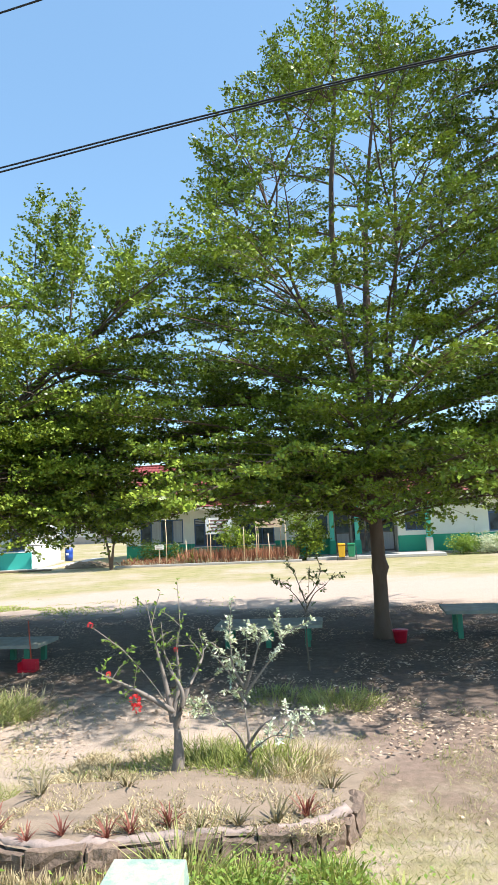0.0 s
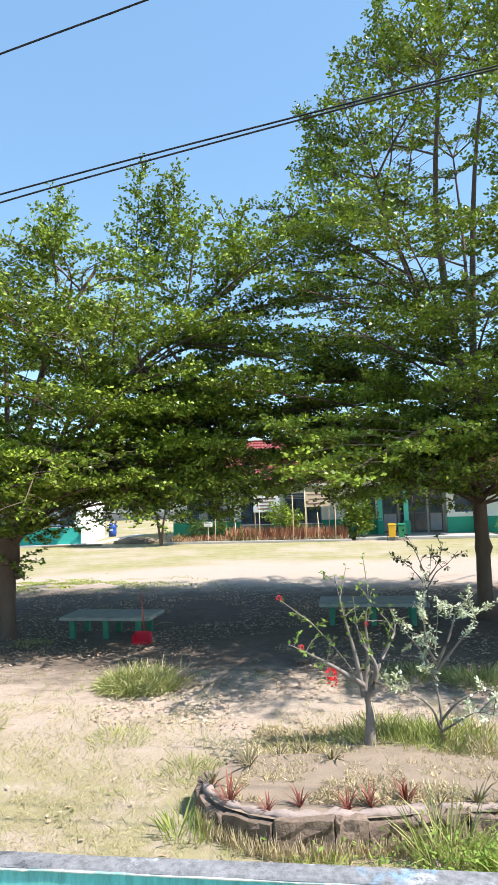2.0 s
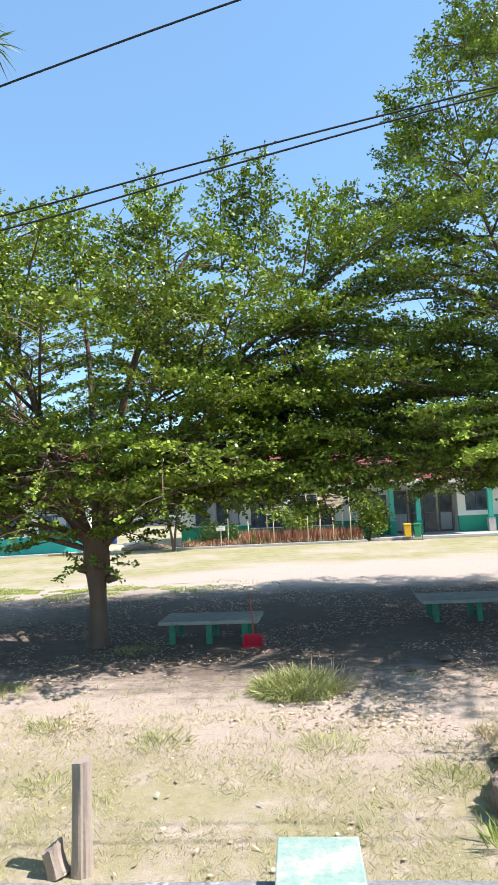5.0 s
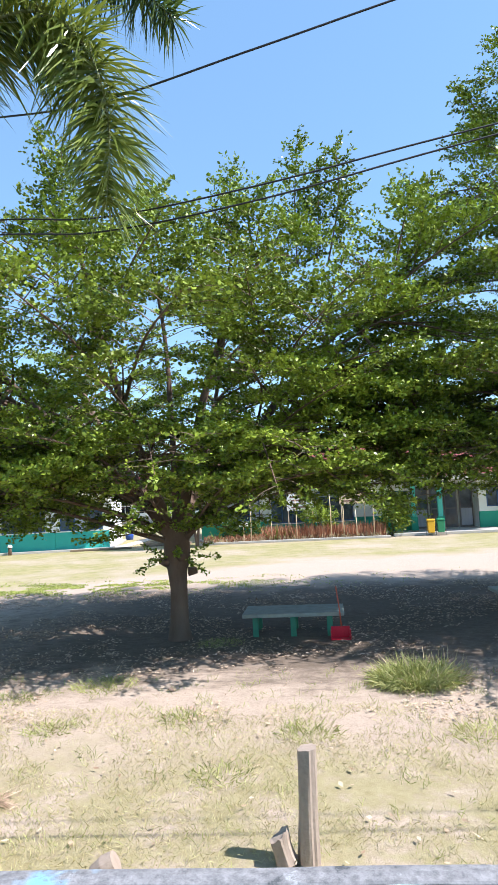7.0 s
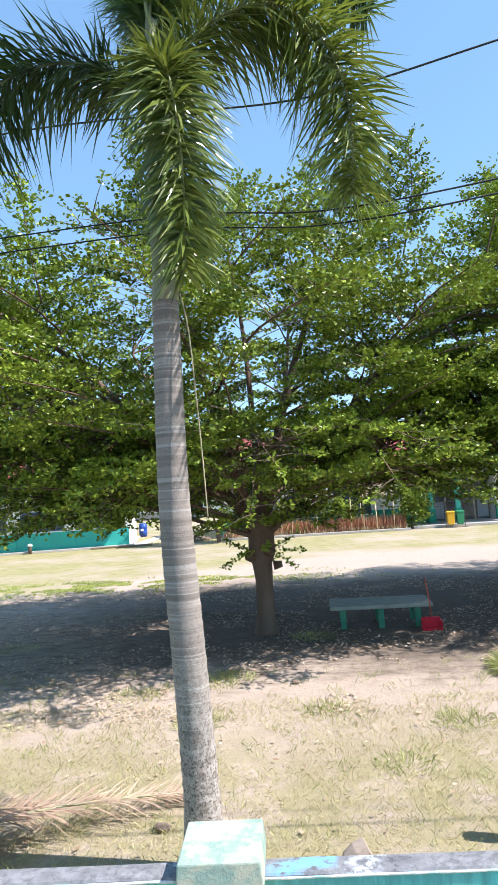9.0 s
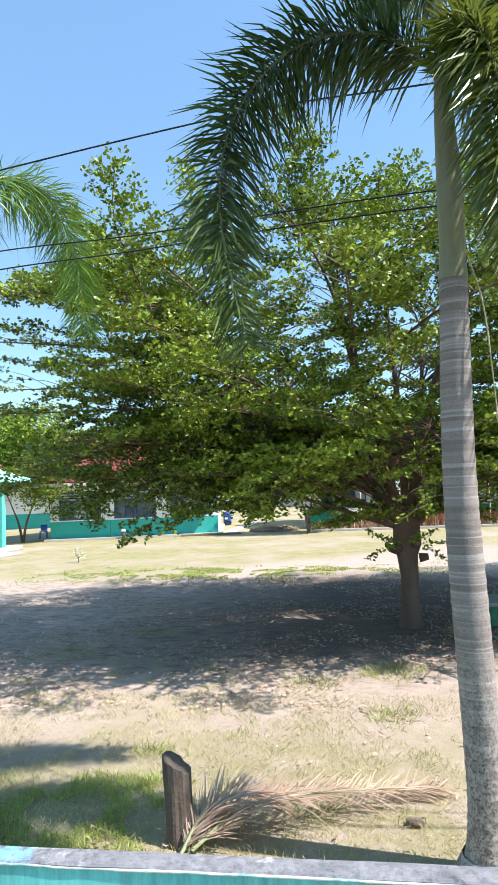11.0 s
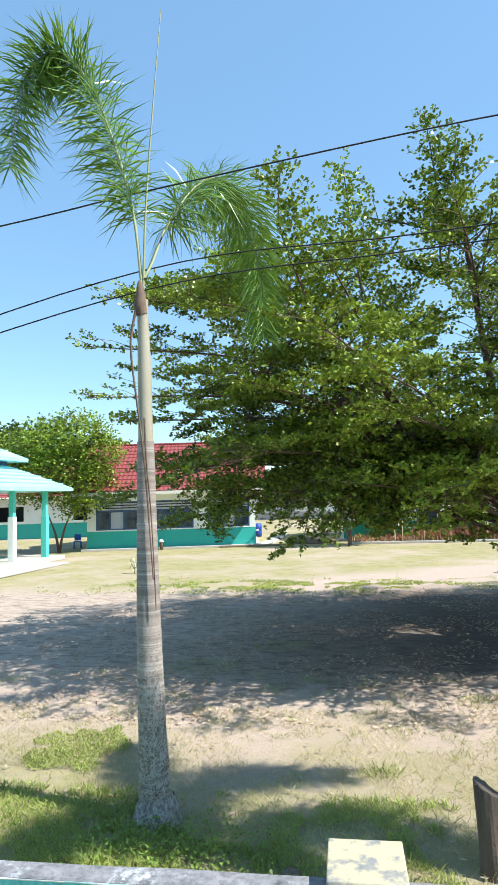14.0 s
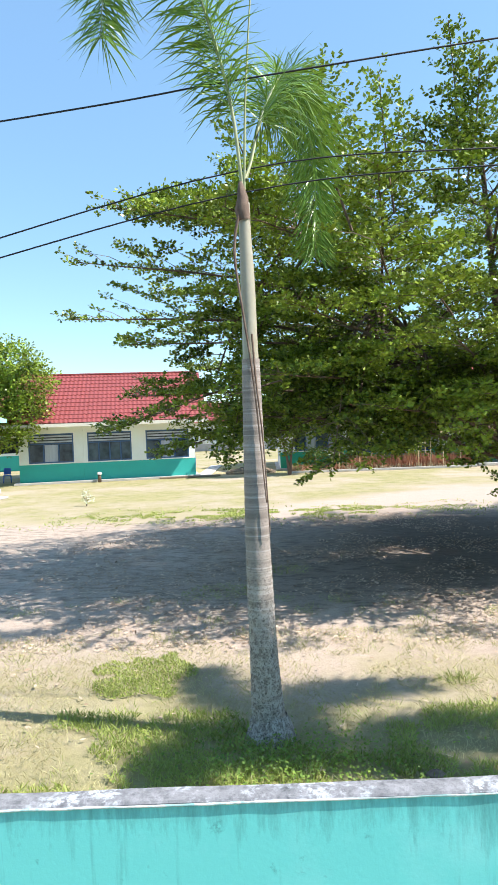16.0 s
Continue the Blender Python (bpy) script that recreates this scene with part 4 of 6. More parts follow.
piece("dry_sheath", Tubes().add([(-0.03, -0.01, 4.36), (-0.045, -0.02, 4.44), (-0.035, -0.02, 4.54), (-0.05, 0, 4.68)], 0, 0, 7, [0.056, 0.062, 0.048, 0.02]).mesh("dry_sheath", M_SHEATH), pb, None, "torn brown dry leaf sheath")
piece("dry_strip", Tubes().add(curve_pts([(-0.05, -0.05, 4.5), (-0.12, -0.07, 4.1), (-0.07, -0.09, 3.6), (0.0, -0.1, 3.0), (0.07, -0.12, 2.0)], 12), 0.014, 0.006, 5).mesh("dry_strip", M_SHEATH), pb, None, "long dry strip hanging down the trunk")
piece("dry_strip", Tubes().add(curve_pts([(0.0, -0.08, 3.4), (0.02, -0.1, 3.0), (0.06, -0.11, 2.5), (0.09, -0.12, 1.75)], 10), 0.010, 0.005, 5).mesh("dry_strip", M_SHEATH), pb)
piece("spear_leaf", Tubes().add(curve_pts([(-0.02, 0, 4.6), (0.02, 0, 5.4), (0.1, 0, 6.3), (0.2, 0, 7.3)], 10), 0.013, 0.004, 6).mesh("spear_leaf", M_RACHIS), pb, None, "pale unopened spear leaf")
B_FRONDS = (
    ([(-0.03, 0, 4.6), (-0.10, 0.0, 5.3), (-0.25, -0.03, 5.95), (-0.48, -0.12, 6.6), (-0.76, -0.25, 6.85), (-0.98, -0.4, 6.45), (-1.06, -0.5, 5.6)], M_FROND_YOUNG, 105),
    ([(0.0, 0, 4.7), (0.18, 0.35, 5.45), (0.42, 0.95, 6.1), (0.64, 1.6, 6.15), (0.76, 2.05, 5.5), (0.76, 2.3, 4.65)], M_FROND_YOUNG, 95),
)
for k, (ctrl, mat, n) in enumerate(B_FRONDS):
    frond(pb, ctrl, 200 + k, mat, int(1.2 * n), 0.6, True, 0.016, 0.5 if k == 0 else 0.7, "frond", 0.16)


# ---- overhead cables ----
def cable(ctrl, r, label):
    ob = piece("overhead_cable", Tubes().add(curve_pts(ctrl, 90), r, r, 6).mesh("overhead_cable", M_WIRE))
    return tagged(ob, label, "cable", "overhead cables")


cable([(-22.5, 4.2, 1.95), (-16.0, 5.04, 3.77), (-12.42, 5.58, 4.84), (-10.0, 5.52, 4.91), (-7.6, 5.3, 4.90), (-6.4, 4.8, 4.60), (-5.2, 4.5, 4.58), (-4.0, 4.5, 4.79), (-2.5, 4.5, 5.03), (-1.0, 4.5, 5.25), (0.5, 4.5, 5.46), (2.4, 4.5, 5.69), (9.0, 4.5, 6.3)], 0.0065, "thin black overhead cable resting against a palm trunk")
cable([(-22.5, 4.86, 2.2), (-16.0, 5.24, 3.72), (-12.42, 5.56, 4.64), (-10.0, 5.5, 4.76), (-7.6, 5.3, 4.77), (-6.4, 4.8, 4.49), (-5.2, 4.5, 4.48), (-4.0, 4.5, 4.71), (-2.5, 4.5, 4.98), (-1.0, 4.5, 5.22), (0.5, 4.5, 5.44), (2.4, 4.5, 5.675), (9.0, 4.5, 6.3)], 0.0065, "thin black overhead cable resting against a palm trunk")
cable([(-22.5, 5.5, 4.5), (-14.4, 5.5, 5.33), (-12.3, 5.5, 5.58), (-9.2, 5.5, 5.89), (-7.6, 5.25, 5.76), (-6.4, 4.75, 5.46), (-5.2, 4.5, 5.55), (-4.0, 4.5, 5.85), (-2.5, 4.5, 6.19), (-1.0, 4.5, 6.5), (3.0, 4.5, 7.2), (9.0, 4.5, 7.9)], 0.0075, "single black overhead cable")

# ---- school buildings ----
def tile_roof(name, length, run, rise, z, material, parent, row=0.36, col=0.24, thick=0.05):
    """One roof slope of stepped, waved metal tiles, from the eave (y = 0) up to the ridge (y = run)."""
    rows, cols = int(run / row), int(length / col) * 2
    verts, faces = [], []
    for j in range(rows):
        for k, (dy, dz) in enumerate(((0, thick), (1, 0))):
            s = (j + dy) / rows
            for i in range(cols + 1):
                verts.append((length * i / cols, run * s, z + rise * s + dz + (0.03 if i % 2 else 0.0)))
    w = cols + 1
    for j in range(rows):
        q = j * 2 * w
        for i in range(cols):
            faces.append((q + i, q + i + 1, q + w + i + 1, q + w + i))
            if j:
                faces.append((q - w + i, q - w + i + 1, q + i + 1, q + i))
    return piece(name, mesh_of(name, verts, faces, material), parent)


def window(parent, x0, x1, z0, z1, panes, louvre=0.0, y=-0.02, frame_mat=None, curtain=True):
    """A framed window with its panes, mullions and a slatted vent above."""
    fm = frame_mat or M_BLUE_FRAME
    # Dark backing close behind the panes imitates the shade of the room.
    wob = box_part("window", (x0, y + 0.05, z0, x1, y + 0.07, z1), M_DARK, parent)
    f = 0.07
    bm = bmesh.new()
    box(bm, x0, y - 0.03, z0, x0 + f, y + 0.04, z1), box(bm, x1 - f, y - 0.03, z0, x1, y + 0.04, z1)
    box(bm, x0 + f, y - 0.03, z0, x1 - f, y + 0.04, z0 + f), box(bm, x0 + f, y - 0.03, z1 - f, x1 - f, y + 0.04, z1)
    zt = z1 - louvre
    if louvre:
        box(bm, x0 + f, y - 0.028, zt - f / 2, x1 - f, y + 0.038, zt + f / 2)
    for k in range(1, panes):
        x = x0 + (x1 - x0) * k / panes
        box(bm, x - f / 2, y - 0.026, z0 + f, x + f / 2, y + 0.036, zt - f / 2 if louvre else z1 - f)
    part("window_frame", bm, fm, wob)
    for k in range(panes):
        a, b = x0 + (x1 - x0) * k / panes, x0 + (x1 - x0) * (k + 1) / panes
        box_part("pane", (a + 0.05, y + 0.012, z0 + 0.06, b - 0.05, y + 0.02, (zt if louvre else z1) - 0.06), M_CURTAIN if curtain and k % 2 else M_GLASS, wob)
    if louvre:
        for k in range(3):
            zz = zt + 0.06 + (louvre - 0.1) * k / 3
            box_part("slat", (x0 + f, y - 0.01, zz, x1 - f, y + 0.02, zz + (louvre - 0.1) / 5), M_CURTAIN, wob)
    box_part("window_sill", (x0 - 0.06, y - 0.07, z0 - 0.06, x1 + 0.06, y + 0.03, z0 - 0.004), M_WHITE_WALL, wob)
    return wob


def wall_with_openings(name, parent, x0, x1, z0, z1, holes, material, y0=0.0, y1=0.18):
    """A wall along x with rectangular openings cut through."""
    bm = bmesh.new()
    xs = sorted({x0, x1, *[h[0] for h in holes], *[h[1] for h in holes]})
    for a, b in zip(xs, xs[1:]):
        cuts = sorted((max(z0, h[2]), min(z1, h[3])) for h in holes if h[0] <= a + 1e-6 and h[1] >= b - 1e-6 and h[2] < z1 and h[3] > z0)
        z = z0
        for c, d in cuts:
            if c > z:
                box(bm, a, y0, z, b, y1, c)
            z = max(z, d)
        if z < z1:
            box(bm, a, y0, z, b, y1, z1)
    bmesh.ops.remove_doubles(bm, verts=bm.verts, dist=1e-5)
    return part(name, bm, material, parent)


def classroom(name, m, length, depth, wins, label, wainscot, piers, overhang=1.15, eave=3.25, ridge=6.3, wall_h=3.3, teal=1.08, doors=(), end_over=0.7):
    """A one-storey school block: painted walls, wide eaves, red tiled gable roof."""
    ob = thing(name, m, label, "building", "school buildings")
    holes = [(a, b, z0, z1) for a, b, z0, z1, *_ in wins] + [(a, b, 0.0, h) for a, b, h in doors]
    box_part("plinth", (-0.25, -0.45, 0, length + 0.25, depth + 0.2, 0.12), M_CEMENT, ob, 0.01)
    wall_with_openings("wall", ob, 0, length, 0.12, teal, holes, wainscot, -0.004, 0.18)
    wall_with_openings("wall", ob, 0, length, teal, wall_h, holes, M_WHITE_WALL)
    for x in (0, length - 0.18):
        bm = bmesh.new()
        box(bm, x, 0.18, 0.12, x + 0.18, depth, wall_h)
        a = [bm.verts.new(p) for p in ((x, 0.18, wall_h), (x, depth, wall_h), (x, depth / 2, wall_h + (ridge - eave) * 0.82), (x + 0.18, 0.18, wall_h), (x + 0.18, depth, wall_h), (x + 0.18, depth / 2, wall_h + (ridge - eave) * 0.82))]
        for q in ((0, 1, 2), (5, 4, 3), (0, 2, 5, 3), (2, 1, 4, 5)):
            bm.faces.new([a[i] for i in q])
        part("end_wall", bm, M_WHITE_WALL, ob)
    box_part("back_wall", (0.18, depth - 0.18, 0.12, length - 0.18, depth, wall_h), M_WHITE_WALL, ob)
    box_part("room_ceiling", (0.18, 0.18, wall_h - 0.1, length - 0.18, depth - 0.18, wall_h - 0.02), M_WHITE_WALL, ob)
    # Added black sheet inside the room: painted shade, not its back wall.
    box_part("room_shade_sheet", (0.18, 2.6, 0.12, length - 0.18, 2.7, wall_h - 0.1), M_DARK, ob)
    for px in piers:
        box_part("pier", (px - 0.14, -0.06, 0.12, px + 0.14, -0.005, teal), wainscot, ob)
        box_part("pier", (px - 0.14, -0.05, teal + 0.002, px + 0.14, -0.001, wall_h), M_WHITE_WALL, ob)
    for a, b, z0, z1, n, lou, cur in wins:
        window(ob, a, b, z0, z1, n, lou, 0.05, None, cur)
    run = depth / 2 + overhang
    front = thing("roof_slope", pose(-end_over, -overhang, 0), "", "")
    front.parent = ob
    tile_roof("roof", length + 2 * end_over, run, ridge - eave, eave, M_ROOF, front)
    back = thing("roof_slope", pose(length + end_over, depth + overhang, 0, 0, 0, 180), "", "")
    back.parent = ob
    tile_roof("roof", length + 2 * end_over, run, ridge - eave, eave, M_ROOF, back)
    box_part("fascia", (-end_over, -overhang - 0.03, eave - 0.16, length + end_over, -overhang, eave + 0.02), M_FASCIA, ob)
    box_part("soffit", (-end_over, -overhang, eave - 0.14, length + end_over, 0, eave - 0.11), M_WHITE_WALL, ob)
    bm = bmesh.new()
    for k in range(int((length + 2 * end_over) / 0.45)):
        box(bm, -end_over + k * 0.45, depth / 2 - 0.14, ridge - 0.03 + 0.006 * (k % 2), -end_over + k * 0.45 + 0.46, depth / 2 + 0.14, ridge + 0.07, 0.02)
    part("ridge_cap", bm, M_ROOF, ob)
    return ob


A_ANGLE = math.degrees(math.atan2(35.87 - 34.03, -16.3 + 25.72))
blk_a = classroom("school_building", pose(-25.72, 34.03, 0, 0, 0, A_ANGLE), 9.6, 7.6,
                  [(0.5, 2.9, 1.14, 2.75, 3, 0.55, True), (3.65, 6.05, 1.14, 2.75, 4, 0.55, False), (6.85, 9.25, 1.14, 2.75, 3, 0.55, True)],
                  "one-storey school block with teal lower walls and red tiled roof", M_TEAL_PAINT, (3.28, 6.45))
blk_b = classroom("school_building", pose(-11.4, 38.6, 0, 0, 0, 0.0), 12.75, 7.6,
                  [(0.9, 3.6, 1.14, 2.6, 4, 0.0, True), (4.3, 6.2, 0.9, 2.6, 3, 0.4, False), (7.0, 9.2, 0.9, 2.7, 3, 0.4, False), (11.6, 12.4, 1.3, 2.5, 1, 0.0, True)],
                  "long school block with green lower walls behind a planted bed", M_GREEN_PAINT, (3.95, 6.6, 9.8), overhang=1.3)
blk_c = classroom("school_building", pose(5.1, 38.6, 0, 0, 0, 0.0), 16.0, 7.6,
                  [(0.45, 1.75, 1.35, 2.6, 2, 0.0, False), (5.2, 7.4, 1.14, 2.6, 3, 0.4, True), (8.4, 10.6, 1.14, 2.6, 3, 0.4, True)],
                  "school block with green lower walls and red tiled roof", M_GREEN_PAINT, (4.5, 8.0), overhang=1.3)

# entrance porch between the two blocks
porch = thing("entrance_porch", pose(1.35, 38.6, 0), "school entrance porch with green columns and glazed doors", "porch")
box_part("step", (-1.6, -2.6, 0, 6.0, 0.9, 0.16), M_CEMENT, porch, 0.02)
box_part("back_wall", (0, 1.1, 0.16, 3.75, 1.25, 3.3), M_WHITE_WALL, porch)
for cx, cy in ((-0.1, -0.4), (1.35, -0.75), (5.4, -0.75)):
    col = box_part("column", (cx - 0.13, cy - 0.13, 0.16, cx + 0.13, cy + 0.13, 3.1), M_TEAL_LIGHT, porch, 0.01)
    box_part("column_base", (cx - 0.19, cy - 0.19, 0.16, cx + 0.19, cy + 0.19, 0.95), M_GREEN_PAINT if cx < 5 else M_CEMENT, col, 0.01)
for k, (a, b) in enumerate(((0.1, 1.0), (1.12, 1.9), (1.96, 2.72), (2.85, 3.65))):
    d = box_part("door", (a, 0.98, 0.16, b, 1.06, 2.7), M_STEEL, porch)
    box_part("glass", (a + 0.08, 0.955, 1.35, b - 0.08, 0.975, 2.6), M_GLASS, d)
    box_part("door_panel", (a + 0.08, 0.955, 0.28, b - 0.08, 0.975, 1.28), M_CURTAIN if k in (0, 3) else M_GLASS, d)
tile_front = thing("porch_roof", pose(-0.7, -2.6, 0), "", "")
tile_front.parent = porch
tile_roof("roof", 6.6, 6.4, 3.25, 3.2, M_ROOF, tile_front)
box_part("fascia", (-0.7, -2.64, 3.0, 5.9, -2.6, 3.22), M_FASCIA, porch)


# far block through the gap
far = thing("school_building", pose(-40, 78, 0, 0, 0, 2), "distant white school block with dark windows across a lawn", "building", "school buildings")
wall_with_openings("wall", far, 0, 44, 0.9, 3.6, [(1.2 + 3.2 * k, 3.4 + 3.2 * k, 1.3, 2.8) for k in range(13)], M_WHITE_WALL)
box_part("base_wall", (0, -0.02, 0, 44, 0.2, 0.9), M_CEMENT, far)
# Black sheet added behind the openings as the shade indoors.
box_part("room_shade_sheet", (0.1, 1.5, 0.2, 43.9, 1.6, 3.5), M_DARK, far)
for k in range(13):
    bm = bmesh.new()
    x = 1.2 + 3.2 * k
    for q in range(4):
        box(bm, x + q * 0.71, 0.02, 1.3, x + q * 0.71 + 0.07, 0.1, 2.8)
    box(bm, x + 0.07, 0.03, 2.2, x + 2.13, 0.09, 2.27)
    part("window_frame", bm, M_WHITE_WALL, far)
fr = thing("roof_slope", pose(-1, -1.2, 0), "", "")
fr.parent = far
tile_roof("roof", 46, 5.2, 2.7, 3.5, M_ROOF, fr, 0.5, 0.5)

# turquoise-roofed building
gz = thing("office_building", pose(-25.0, 29.2, 0, 0, 0, -3), "teal office building with a two-tier turquoise metal roof and porch posts", "building")
box_part("floor_slab", (-12.0, -12.0, 0, 0.2, 0.2, 0.22), M_CEMENT, gz, 0.03)
box_part("lower_slab", (0.21, -11.0, 0, 1.6, -2.0, 0.09), M_CEMENT, gz, 0.03)
sidew = thing("front", pose(-3.3, 0, 0, 0, 0, -90), "", "")
sidew.parent = gz
wall_with_openings("wall", sidew, 0.0, 12.0, 0.22, 3.4, [(3.6, 5.6, 0.95, 2.5)], M_TEAL_LIGHT, 0.0, -0.2)
window(sidew, 3.6, 5.6, 0.95, 2.5, 3, 0.0, -0.08, M_WHITE_WALL)
box_part("skirting", (-3.29, -12.0, 0.22, -3.27, 0, 0.42), M_BLUE_FRAME, gz)
box_part("end_wall", (-12.0, -0.2, 0.22, -3.5, 0.0, 3.4), M_TEAL_LIGHT, gz)
box_part("downpipe", (-3.27, -1.62, 0.3, -3.22, -1.57, 3.3), M_GREEN_PAINT, gz)
for px, py in ((-0.25, -0.9), (-0.5, -3.2), (-0.5, -6.4), (-0.5, -9.6)):
    po = box_part("porch_post", (px - 0.11, py - 0.11, 0.22, px + 0.11, py + 0.11, 3.35), M_TEAL_LIGHT, gz, 0.01)
    box_part("post_sleeve", (px - 0.14, py - 0.14, 0.22, px + 0.14, py + 0.14, 2.2), M_WHITE_WALL if py < -3 else M_TEAL_LIGHT, po, 0.01)


def hip_roof(parent, x0, y0, x1, y1, z, rise, inset, name):
    """A hipped sheet roof with raised seams and a fascia."""
    bm = bmesh.new()
    lo = [bm.verts.new(p) for p in ((x0, y0, z), (x1, y0, z), (x1, y1, z), (x0, y1, z))]
    hi = [bm.verts.new(p) for p in ((x0 + inset, y0 + inset, z + rise), (x1 - inset, y0 + inset, z + rise), (x1 - inset, y1 - inset, z + rise), (x0 + inset, y1 - inset, z + rise))]
    dn = [bm.verts.new((v.co.x, v.co.y, z - 0.16)) for v in lo]
    for i in range(4):
        j = (i + 1) % 4
        bm.faces.new((lo[i], lo[j], hi[j], hi[i]))
        bm.faces.new((dn[i], dn[j], lo[j], lo[i]))
    bm.faces.new(hi)
    bm.faces.new(dn[::-1])
    ob = part(name, bm, M_ROOF_BLUE, parent)
    for k in range(1, 6):
        s = k / 6
        t = inset * s
        zz = z + rise * s
        bm = bmesh.new()
        box(bm, x0 + t, y0 + t - 0.03, zz, x1 - t, y0 + t + 0.03, zz + 0.05)
        box(bm, x1 - t - 0.03, y0 + t + 0.03, zz, x1 - t + 0.03, y1 - t, zz + 0.05)
        part("seam", bm, M_ROOF_BLUE, ob)
    return ob


hip_roof(gz, -12.6, -13.0, 0.35, 0.75, 3.5, 1.15, 2.3, "roof")
box_part("roof_wall", (-10.2, -10.6, 4.6, -1.9, -1.5, 4.95), M_BLUE_FRAME, gz)
hip_roof(gz, -11.0, -11.4, -1.2, -0.8, 4.95, 2.2, 4.2, "upper_roof")
ac = thing("air_conditioner", gz.matrix_basis @ pose(-3.1, -1.0, 2.6, 0, 0, 90), "white outdoor air conditioner unit mounted under the eaves", "air conditioner")
box_part("casing", (-0.4, -0.14, 0, 0.4, 0.14, 0.55), M_SIGN_WHITE, ac, 0.02)
bm = bmesh.new()
bmesh.ops.create_cone(bm, cap_ends=True, segments=20, radius1=0.21, radius2=0.21, depth=0.02, matrix=pose(-0.08, -0.15, 0.28, 90))
part("fan_grille", bm, M_DARK, ac)
box_part("bracket", (-0.35, -0.12, -0.04, 0.35, 0.26, 0), M_STEEL, ac)

# white and teal block behind the trees, at the edge
side = thing("school_building", pose(-44, 46, 0, 0, 0, 12), "pale building with teal lower wall behind the office", "building", "school buildings")
wall_with_openings("wall", side, 0, 17, 0, 1.2, [], M_TEAL_PAINT, -0.004, 0.18)
wall_with_openings("wall", side, 0, 17, 1.2, 3.3, [(11, 13, 1.4, 2.6), (5, 7, 1.4, 2.6)], M_WHITE_WALL)
# Added dark sheet gives the openings their indoor shade.
box_part("room_shade_sheet", (0.1, 1.5, 0.1, 16.9, 1.6, 3.3), M_DARK, side)
sr = thing("roof_slope", pose(-0.8, -1.2, 0), "", "")
sr.parent = side
tile_roof("roof", 18.6, 5.2, 3.0, 3.3, M_ROOF, sr)

# lattice mast
mast = thing("radio_mast", pose(-59.7, 74, 0), "tall slim white lattice radio mast far behind the roofs", "mast")
tb = Tubes()
for k in range(3):
    w = k * 2.094
    tb.add([(0.45 * math.cos(w), 0.45 * math.sin(w), 0), (0.28 * math.cos(w), 0.28 * math.sin(w), 40)], 0.05, 0.04, 5)
piece("leg", tb.mesh("leg", M_MAST), mast)
tb = Tubes()
for i in range(64):
    z = i * 0.62
    r = 0.45 - 0.17 * z / 40
    for k in range(3):
        w, v = k * 2.094, (k + 1) * 2.094
        tb.add([(r * math.cos(w), r * math.sin(w), z), (r * math.cos(v), r * math.sin(v), z + 0.62)], 0.025, 0.025, 4)
piece("brace", tb.mesh("brace", M_MAST), mast)


# ---- near yard: bed, shrubs, stumps ----
def scatter(rng, n, x0, x1, y0, y1, scale, thresh, shift=0.0):
    """Points in a rectangle, kept where a slow noise is high, so that they gather in patches."""
    x, y = rng.uniform(x0, x1, n), rng.uniform(y0, y1, n)
    keep = np.array([noise.noise(Vector((a * scale + shift, b * scale, 1.7))) + 0.5 * noise.noise(Vector((a * scale * 3, b * scale * 3 + shift, 4.1))) for a, b in zip(x, y)]) > thresh
    return np.stack([x[keep], y[keep], np.zeros(keep.sum())], axis=1)


def grass(name, pts, rng, h, w, mat, label, lean=0.5, droop=0.4):
    n = len(pts)
    D = np.stack([rng.normal(scale=lean, size=n), rng.normal(scale=lean, size=n), np.ones(n)], axis=1)
    U = unit(rng, n, 0.2)
    ob = piece(name, strips_mesh(name, pts, D, U, h * rng.uniform(0.4, 1.3, n), w * rng.uniform(0.6, 1.4, n), droop * rng.uniform(0, 1.6, n), mat))
    return tagged(ob, label, "grass", kind="stuff")


rng = np.random.default_rng(77)
grass("dry_grass", scatter(rng, 140000, -17.5, 5.5, 2.9, 8.2, 0.9, -0.22), rng, 0.07, 0.0045, M_GRASS_DRY, "short dry yellow grass in patches over sand", 0.8)
grass("dry_grass_tuft", scatter(rng, 100000, -17.5, 5.5, 2.9, 9.8, 3.2, 0.32), rng, 0.11, 0.0045, M_TUFT, "small olive grass tufts scattered over sand", 0.6)
grass("green_grass", scatter(rng, 80000, -18, -9.8, 2.85, 5.9, 1.5, 0.0, 9.0), rng, 0.09, 0.008, M_GRASS_GREEN, "green grass along the boundary wall", 0.6)
pts = scatter(rng, 11000, -14.4, -12.6, 6.1, 7.5, 1.6, -0.35, 5.0)
pts = pts[((pts[:, 0] + 13.62) / 0.58) ** 2 + ((pts[:, 1] - 6.8) / 0.6) ** 2 + 0.9 * np.array([noise.noise(Vector((a * 3.1, b * 3.1, 0.5))) for a, b, _ in pts]) < 0.85]
grass("green_grass_patch", pts, rng, 0.05, 0.010, M_GRASS_GREEN, "bright green patch of grass on sandy ground", 0.7)
yg = np.stack([rng.normal(-12.5, 3.4, 22000), rng.normal(19.4, 0.8, 22000), np.zeros(22000)], axis=1)
yg = yg[np.array([noise.noise(Vector((a * 0.9, b * 1.4, 2.2))) + 0.6 * noise.noise(Vector((a * 3, b * 3, 5.0))) for a, b, _ in yg]) > 0.05]
grass("yard_grass", yg, rng, 0.07, 0.02, M_GRASS_GREEN, "thin green grass at the edge of the tree shade", 0.7)
